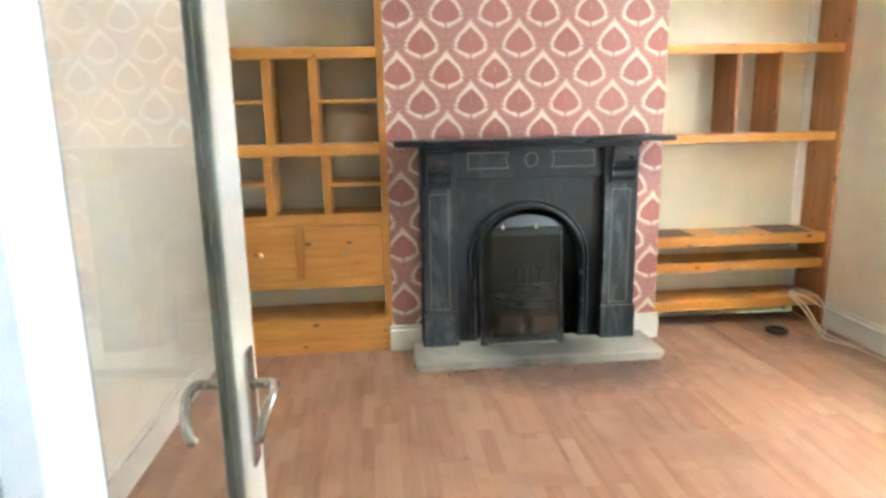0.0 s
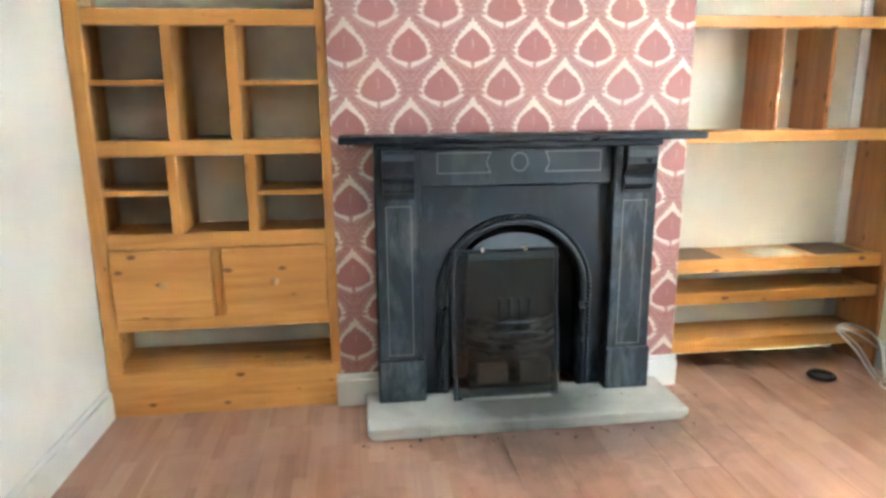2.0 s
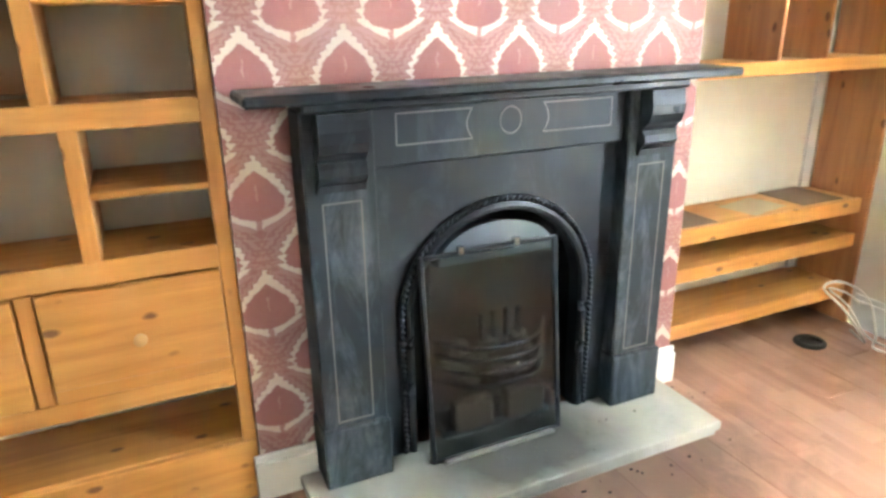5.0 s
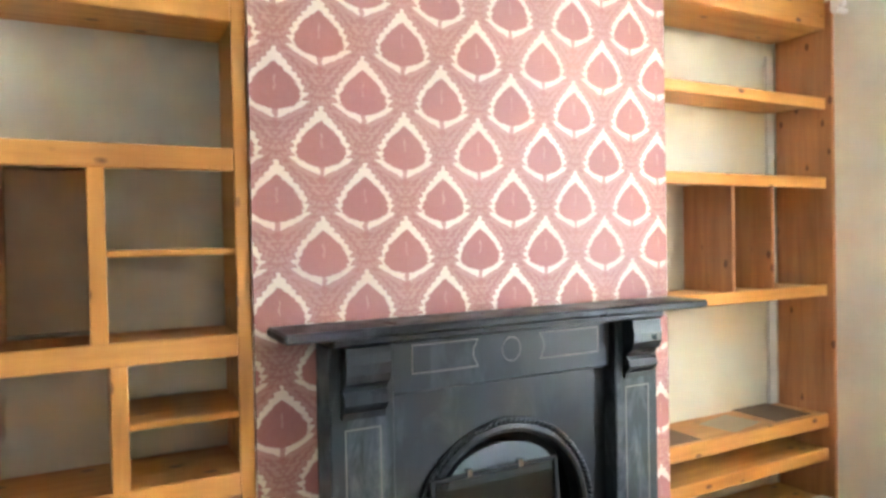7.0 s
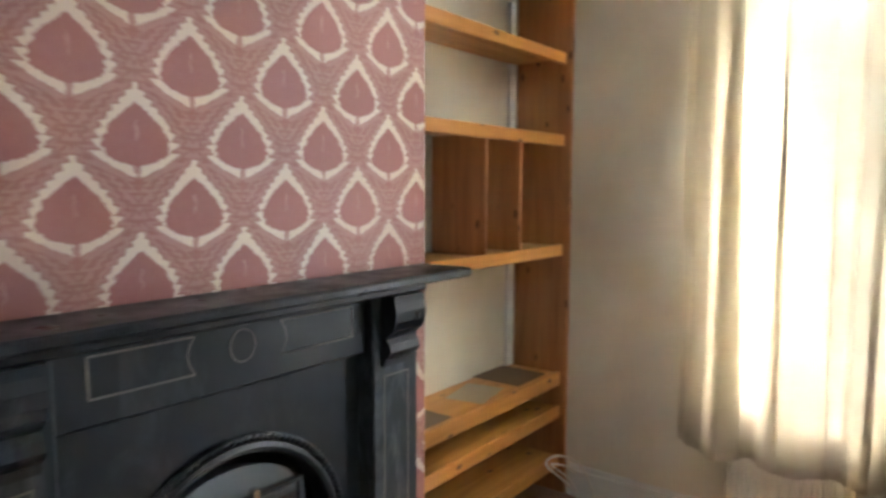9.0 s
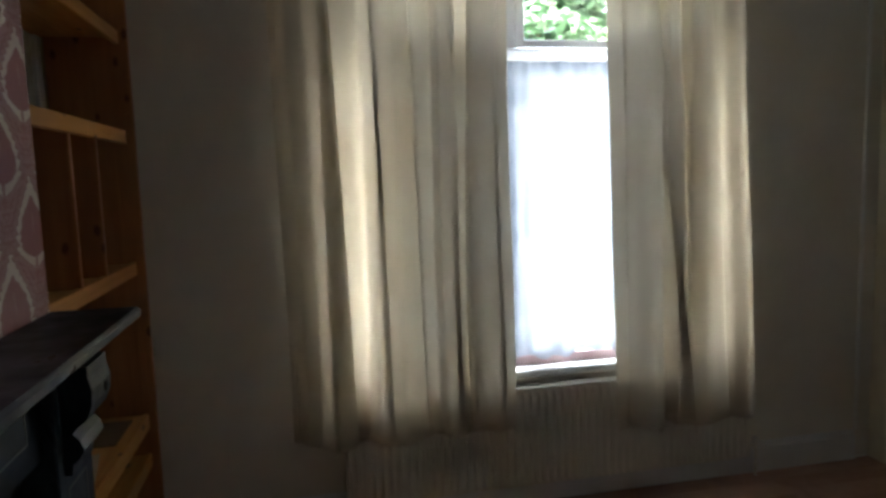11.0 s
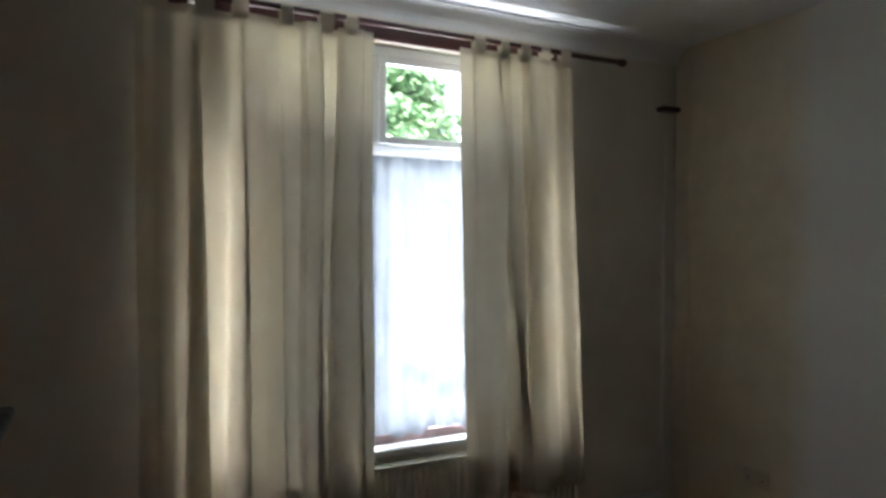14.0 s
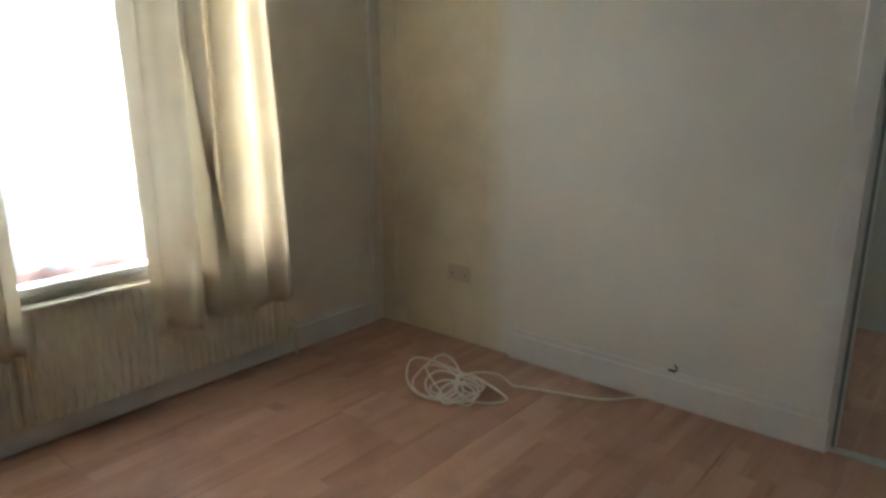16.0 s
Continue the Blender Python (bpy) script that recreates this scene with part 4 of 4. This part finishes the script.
def curtain(top_y, low_y, hem, folds, pleats, seed, label):
    """A tab-top curtain: folds are (place across, depth), depth behind the pole positive; the cloth may spread towards the hem."""
    mid = (top_y[0] + top_y[1]) / 2
    c = thing("curtain", RXP, mid, hem, label, "curtain", "cream curtains at the window")
    rg = random.Random(seed)
    ph = [rg.uniform(0, 6.28) for _ in range(6)]
    ft, fx = np.array([f[0] for f in folds]), np.array([f[1] for f in folds])
    bm = bmesh.new()
    ny, nz, top = 170, 44, RZ - 0.045
    H = top - hem
    rows = []
    for i in range(nz + 1):
        s = i / nz
        ya = low_y[0] + (top_y[0] - low_y[0]) * s
        yb = low_y[1] + (top_y[1] - low_y[1]) * s
        row = []
        for j in range(ny + 1):
            t = j / ny
            k = int(np.clip(np.searchsorted(ft, t) - 1, 0, len(ft) - 2))
            q = (t - ft[k]) / (ft[k + 1] - ft[k])
            q = q * q * (3 - 2 * q)
            x = 1.35 * (fx[k] * (1 - q) + fx[k + 1] * q)
            edge = max(0.0, abs(fx[k]) - 0.02) if (k == 0 or k >= len(ft) - 2) else 0.0
            x *= 1.0 if edge else 0.55 + 0.45 * min(1, 2.2 * (1 - s)) + 0.12 * math.sin(5 * s + ph[0] + 7 * t)
            x += 0.004 * math.sin(31 * t + 3 * s + ph[1]) + 0.005 * math.sin(9 * s + 5 * t + ph[2]) - 0.012 * (1 - s)
            y = ya + (yb - ya) * t + 0.008 * math.sin(5 * s + 6 * t + ph[3]) * (1 - s)
            for pt, pw, pa, lean, start in pleats:
                u = (t - pt - lean * (s - 0.5) - 0.012 * math.sin(3 * s + pt * 9)) / pw
                hold = min(1.0, max(0.0, (start - s) / 0.12))
                if abs(u) < 4:
                    y -= hold * pa * (0.75 + 0.35 * (1 - s)) * u * math.exp(0.5 - u * u / 2)
                    x += hold * 0.020 * math.exp(-u * u)
            z = s * H + (0.010 * math.sin(21 * t + ph[5]) + rg.uniform(-0.003, 0.003)) * max(0, 1 - 7 * s)
            row.append(bm.verts.new((x, y - mid, z)))
        rows.append(row)
    for a, b in zip(rows, rows[1:]):
        for j in range(ny):
            bm.faces.new((a[j], a[j + 1], b[j + 1], b[j]))
    cl = part("cloth", bm, MAT_CURTAIN, c, "", True)
    sol = cl.modifiers.new("thick", "SOLIDIFY")
    sol.thickness = 0.0015
    n = max(4, round((top_y[1] - top_y[0]) / 0.15))
    for k in range(n):
        y = top_y[0] + (k + 0.5) * (top_y[1] - top_y[0]) / n - mid + rg.uniform(-0.03, 0.03)
        wide = rg.uniform(0.024, 0.036)
        bm = bmesh.new()
        arc = [(0.0165 * math.cos(math.pi * q / 8), RZ - hem + 0.0165 * math.sin(math.pi * q / 8)) for q in range(9)]
        path = [(0.016, top - hem - 0.03)] + arc + [(-0.018, top - hem - 0.03)]
        va = [bm.verts.new((x, y - wide, z)) for x, z in path]
        vb = [bm.verts.new((x, y + wide, z)) for x, z in path]
        for q in range(len(path) - 1):
            bm.faces.new((va[q], va[q + 1], vb[q + 1], vb[q]))
        tb = part("tab", bm, MAT_CURTAIN, c)
        sm = tb.modifiers.new("thick", "SOLIDIFY")
        sm.thickness = 0.002
    return c


curtain((1.855, 2.80), (1.855, 2.79), 0.40,
        [(0, 0.0), (0.07, -0.022), (0.14, 0.004), (0.175, 0.050), (0.215, 0.045), (0.25, -0.030), (0.315, -0.030), (0.345, 0.006), (0.42, 0.012), (0.50, -0.016), (0.585, -0.034), (0.61, -0.030), (0.65, 0.028), (0.74, 0.008), (0.80, -0.020), (0.87, 0.014), (0.93, 0.012), (0.975, 0.045), (1, 0.074)],
        [(0.165, 0.024, 0.046, 0.0, 2.0), (0.26, 0.018, 0.030, 0.01, 2.0), (0.575, 0.024, 0.031, 0.0, 2.0), (0.42, 0.022, 0.022, 0.03, 0.9), (0.74, 0.03, 0.034, 0.05, 0.95), (0.05, 0.016, 0.020, 0.0, 2.0)],
        3, "cream cotton tab-top curtain drawn half across the window")
curtain((0.735, 1.42), (0.62, 1.385), 0.34,
        [(0, 0.074), (0.03, 0.045), (0.08, 0.0), (0.13, -0.014), (0.22, 0.010), (0.32, -0.018), (0.42, -0.030), (0.455, -0.022), (0.485, 0.050), (0.52, 0.010), (0.56, -0.030), (0.61, -0.026), (0.645, 0.048), (0.69, -0.004), (0.78, -0.022), (0.90, 0.012), (1, 0.0)],
        [(0.615, 0.020, 0.036, 0.15, 2.0), (0.475, 0.020, 0.038, -0.05, 0.76), (0.30, 0.03, 0.026, 0.06, 0.95), (0.90, 0.02, 0.018, 0.0, 2.0)],
        8, "cream cotton tab-top curtain with deep creases, hanging over the radiator")


# ---- radiator ----
rad = thing("radiator", XR - 0.055, 1.62, 0.0, "cream panel radiator with upright ridges under the window", "radiator")
RY0, RY1, RZ0, RZ1 = 0.66, 2.58, 0.105, 0.545
bm = bmesh.new()
n = 52
pr = []
for i in range(n + 1):
    y = RY0 - 1.62 + (RY1 - RY0) * i / n
    q = (RY1 - RY0) / n
    pr += [(-0.012, y), (-0.012, y + q * 0.42), (-0.021, y + q * 0.58), (-0.021, y + q * 0.84)] if i < n else [(-0.012, y)]
lo = [bm.verts.new((x, y, RZ0 + 0.03)) for x, y in pr]
hi = [bm.verts.new((x, y, RZ1 - 0.03)) for x, y in pr]
lo2 = [bm.verts.new((-0.010, y, RZ0)) for x, y in pr]
hi2 = [bm.verts.new((-0.010, y, RZ1)) for x, y in pr]
for a, b in ((lo2, lo), (lo, hi), (hi, hi2)):
    for i in range(len(pr) - 1):
        bm.faces.new((a[i], a[i + 1], b[i + 1], b[i]))
box(bm, -0.0098, 0.03, RY0 - 1.62, RY1 - 1.62, RZ0, RZ1, 0.0)
part("panel", bm, MAT_RAD, rad, "cream ridged steel panel")
boxes("top_grille", MAT_RAD, rad, (-0.022, 0.035, RY0 - 1.622, RY1 - 1.618, RZ1 + 0.0005, RZ1 + 0.012), bevel=0.003)
for y in (RY0 + 0.25 - 1.62, RY1 - 0.25 - 1.62):
    boxes("bracket", MAT_RAD, rad, (0.03, 0.0555, y - 0.02, y + 0.02, RZ0 + 0.05, RZ1 - 0.06), bevel=0.002)
bm = bmesh.new()
tube(bm, [(0.01, RY0 - 1.62 + 0.004, RZ0 + 0.045), (0.01, RY0 - 1.62 - 0.035, RZ0 + 0.045), (0.01, RY0 - 1.62 - 0.045, RZ0 + 0.02), (0.01, RY0 - 1.62 - 0.045, 0.0)], 0.0075, 10)
part("pipe", bm, MAT_RAD, rad, "", True)
bm = bmesh.new()
lathe(bm, [(0.011, 0), (0.016, 0.005), (0.016, 0.04), (0.012, 0.046)], Matrix.Translation((0.01, RY0 - 1.62 - 0.042, RZ0 + 0.045)))
part("valve", bm, MAT_PLASTIC, rad, "white valve cap", True)


# ---- small things ----
def looped(name, points, r, mat, label, category):
    ob = thing(name, *points[0][:2], 0, label, category)
    bm = bmesh.new()
    o = Vector((points[0][0], points[0][1], 0))
    tube(bm, [Vector(p) - o for p in points], r, 7)
    part("flex", bm, mat, ob, "", True)
    return ob


rg = random.Random(11)
pts = [(0.853, -0.045, 0.012), (0.913, -0.03, 0.008), (1.02, 0.09, 0.007), (1.20, 0.16, 0.007), (1.37, 0.22, 0.008)]
loops = [(0.10, 0.02, 0.11, 0.15), (0.03, 0.03, 0.05, 0.9), (-0.03, 0.02, 0.10, 0.3), (-0.10, 0.0, 0.10, 1.0), (-0.09, 0.01, 0.085, 0.6),
         (0.0, 0.05, 0.07, 0.15), (-0.05, 0.04, 0.06, 0.3), (-0.02, 0.10, 0.065, 0.35), (0.05, 0.03, 0.04, 0.6)]
for k, (side, near, r, tilt) in enumerate(loops):
    spin = 4.0 + rg.uniform(-0.4, 0.4)
    r, side = r * 1.2, side * 1.15
    cx, cy = 1.568 - 0.66 * side - 0.75 * near, 0.425 - 0.75 * side + 0.66 * near
    for q in range(7):
        a = 2 * math.pi * q / 7 + k * 0.7
        u, w = r * math.cos(a), r * math.sin(a)
        h = (w + r) * math.sin(tilt) * 0.75
        pts.append((cx + u * math.cos(spin) - w * math.cos(tilt) * math.sin(spin), cy + u * math.sin(spin) + w * math.cos(tilt) * math.cos(spin), 0.007 + 0.0012 * k + h))
looped("tangled_cable", pts, 0.0046, MAT_CABLE, "tangled coil of white cable lying on the floor", "cable")

pts = [(2.425, 3.24, 0.012), (2.380, 3.14, 0.008), (2.290, 3.19, 0.15), (2.250, 3.28, 0.235), (2.320, 3.25, 0.26), (2.390, 3.17, 0.20), (2.380, 3.10, 0.06), (2.360, 3.08, 0.008), (2.420, 2.95, 0.007), (2.450, 2.75, 0.007), (2.465, 2.5, 0.007)]
looped("white_cable", pts, 0.0055, MAT_CABLE, "loose white cable looping from the alcove along the skirting", "cable")
pts = [(2.425, 3.22, 0.15), (2.340, 3.23, 0.21), (2.240, 3.25, 0.245), (2.310, 3.20, 0.17), (2.380, 3.14, 0.04), (2.425, 3.05, 0.007), (2.470, 2.9, 0.007)]
looped("white_cable", pts, 0.0045, MAT_CABLE, "thin white cable drooping beside the shelf end", "cable")

ringob = thing("rubber_ring", 2.165, 3.24, 0.0, "black rubber ring lying on the floor", "ring")
bm = bmesh.new()
tube(bm, [(0.055 * math.cos(a), 0.055 * math.sin(a), 0.011) for a in [2 * math.pi * i / 14 for i in range(15)]], 0.011, 10)
part("ring", bm, MAT_DARK, ringob, "", True)
bm = bmesh.new()
cyl(bm, (0, 0, 0.0), (0, 0, 0.005), 0.05, n=20)
part("disc", bm, MAT_DARK, ringob)

sock = thing("wall_socket", 1.96, YF, 0.375, "yellowed double wall socket low on the wall", "socket")
boxes("plate", MAT_SOCKET, sock, (-0.073, 0.073, 0.0, 0.012, -0.043, 0.043), bevel=0.004)
for x in (-0.04, 0.04):
    boxes("switch", MAT_SOCKET, sock, (x - 0.010, x + 0.010, 0.012, 0.016, 0.012, 0.030), bevel=0.001)
    boxes("pin_hole", MAT_DARK, sock, (x - 0.004, x + 0.004, 0.0121, 0.0125, -0.012, 0.0), bevel=0.0)

hook = thing("cable_clip", 0.793, YF, 0.150, "small dark metal clip on top of the skirting", "clip")
bm = bmesh.new()
box(bm, -0.020, 0.012, 0.003, 0.016, 0.002, 0.010, 0.001)
tube(bm, [(-0.018, 0.010, 0.006), (-0.024, 0.012, 0.020), (-0.014, 0.012, 0.036)], 0.004, 7)
part("clip", bm, MAT_DARK, hook)

brk = thing("wooden_bracket", XR, 0.03, 2.325, "small dark wooden bracket fixed high near the corner", "bracket")
boxes("arm", MAT_MAHOG, brk, (-0.07, 0.0, -0.075, 0.060, 0.0, 0.028), bevel=0.009)
trunk = setting("cable_trunking", MAT_WALL, (XR - 0.012, XR, 0.005, 0.025, 0.15, 2.26), label="thin painted cable trunking running up the wall", category="trunking", bevel=0.002)

fit_ = thing("white_fitting", XR, 3.285, 2.455, "white plastic fitting with a short rod above the shelves", "fitting")
boxes("body", MAT_PLASTIC, fit_, (-0.04, 0.0, -0.03, 0.03, 0.02, 0.12), bevel=0.008)
bm = bmesh.new()
cyl(bm, (-0.07, -0.02, 0.0), (-0.001, -0.02, 0.0), 0.014)
cyl(bm, (-0.085, -0.02, 0.0), (-0.07, -0.02, 0.0), 0.018)
part("rod", bm, MAT_PLASTIC, fit_, "", True)


def crumbs(name, spots, r, mat, label, category):
    """Small lumps of grit and soot that fell by the hearth, as one loose scatter."""
    bm = bmesh.new()
    g = random.Random(21)
    for x, y, z in spots:
        s = r * g.uniform(0.5, 1.3)
        q = bmesh.ops.create_icosphere(bm, subdivisions=1, radius=s)
        for v in q["verts"]:
            v.co = Vector((v.co.x * g.uniform(0.8, 1.5), v.co.y * g.uniform(0.8, 1.4), v.co.z * 0.6)) + Vector((x, y, z + 0.5 * s))
    tagged(part(name, bm, mat), label, category, kind="stuff")


g2 = random.Random(9)
crumbs("soot_crumbs", [(0.60 + g2.gauss(0.12, 0.20), 3.02 + g2.uniform(-0.06, 0.09), 0.056) for _ in range(30)], 0.0040, MAT_COAL, "scatter of soot and ash crumbs on the hearth", "debris")
crumbs("floor_grit", [(g2.uniform(1.18, 1.46), 3.18 + g2.uniform(-0.05, 0.05), 0.0) for _ in range(16)] + [(g2.uniform(-0.1, 1.35), 2.87 + g2.gauss(0, 0.03), 0.0) for _ in range(26)], 0.0045, MAT_SOOT, "dark grit on the floor round the hearth", "debris")

# ---- outside ----
def grass_material():
    m = Mat("lawn", 0.9)
    v = m.coords(shift=False)
    m.colour(m.ramp(m.noise(v, 3.0, 6), [(0.3, (0.05, 0.08, 0.03)), (0.7, (0.11, 0.15, 0.06))]))
    return m.m


setting("ground", grass_material(), (XR + 0.28, 400, -300, 300, -0.5, -0.3), label="garden ground outside the window", category="ground")


def leaf_material():
    m = Mat("green_foliage", 0.6)
    g = m.node("ShaderNodeNewGeometry")
    c = m.ramp(g.outputs["Random Per Island"], [(0.0, (0.06, 0.13, 0.065)), (0.6, (0.10, 0.20, 0.10)), (1.0, (0.14, 0.25, 0.13))])
    m.colour(c)
    tr = m.node("ShaderNodeBsdfTranslucent")
    m.put(tr.inputs[0], c)
    mx = m.node("ShaderNodeMixShader")
    mx.inputs[0].default_value = 0.22
    m.put(mx.inputs[1], m.b.outputs[0])
    m.put(mx.inputs[2], tr.outputs[0])
    m.put(m.t.nodes["Material Output"].inputs[0], mx.outputs[0])
    return m.m


tree = thing("garden_tree", 11.0, -1.35, -0.3, "tall leafy green conifer in the garden outside", "tree")
bm = bmesh.new()
lathe(bm, [(0.20, 0), (0.15, 1.5), (0.11, 3.5), (0.04, 6.0)], n=10)
part("trunk", bm, plain("bark", (0.10, 0.07, 0.05), 0.9), tree)
bm = bmesh.new()
rg = random.Random(5)
for i in range(6):
    a, h = i * 1.05, 1.2 + i * 0.6
    cyl(bm, (0, 0, h), (1.2 * math.cos(a), 1.2 * math.sin(a), h + 0.5), 0.05, 0.015, 6)
part("limbs", bm, plain("limb_bark", (0.09, 0.065, 0.045), 0.9), tree)
verts, faces = [], []
for i in range(26000):
    h = rg.uniform(0.7, 6.6)
    rad_at = 2.15 * (1 - ((h - 0.7) / 6.0) ** 1.5) + 0.12
    a = rg.uniform(0, 6.283)
    r = rad_at * (0.50 + 0.52 * math.sqrt(rg.random())) * (1 + 0.16 * math.sin(a * 5 + h * 3) + 0.1 * math.sin(h * 9 + a))
    c = Vector((r * math.cos(a), r * math.sin(a), h + rg.uniform(-0.1, 0.1)))
    d = Vector((rg.gauss(0, 1), rg.gauss(0, 1), rg.gauss(0.3, 0.7))).normalized()
    e = d.orthogonal().normalized()
    L_, w_ = rg.uniform(0.10, 0.20), rg.uniform(0.035, 0.07)
    k = len(verts)
    verts += [c - d * L_ * 0.5, c + e * w_, c + d * L_ * 0.5, c - e * w_]
    faces.append((k, k + 1, k + 2, k + 3))
me = bpy.data.meshes.new("crown")
me.from_pydata([tuple(v) for v in verts], [], faces)
me.materials.append(leaf_material())
crown = new("crown", me)
crown.parent = tree


# ---- floor boards ----
floor_ob = bpy.data.objects["floor"]
BW, BL = 0.193, 1.285
board_meshes = {}


def board_mesh(w, l):
    """One mesh for each cut size of board."""
    key = (round(w, 3), round(l, 3))
    if key not in board_meshes:
        bm = bmesh.new()
        box(bm, 0.0004, w - 0.0004, 0.0004, l - 0.0004, -0.0055, 0.0, 0.0008)
        me = bpy.data.meshes.new("floor_board")
        bm.to_mesh(me)
        bm.free()
        me.materials.append(MAT_FLOOR)
        board_meshes[key] = me
    return board_meshes[key]


FX0, FX1, FY0, FY1 = -1.45, XR, -1.83, YA
i, x = 0, FX0
while x < FX1 - 0.01:
    w = min(BW, FX1 - x)
    y = FY0 - (i * 0.43) % 1.0 * BL
    while y < FY1 - 0.01:
        ya, yb = max(y, FY0), min(y + BL, FY1)
        if yb - ya > 0.01:
            o = new("floor_board", board_mesh(w, yb - ya))
            o.parent = floor_ob
            o.location = (x, ya, 0)
        y += BL
    x += BW
    i += 1
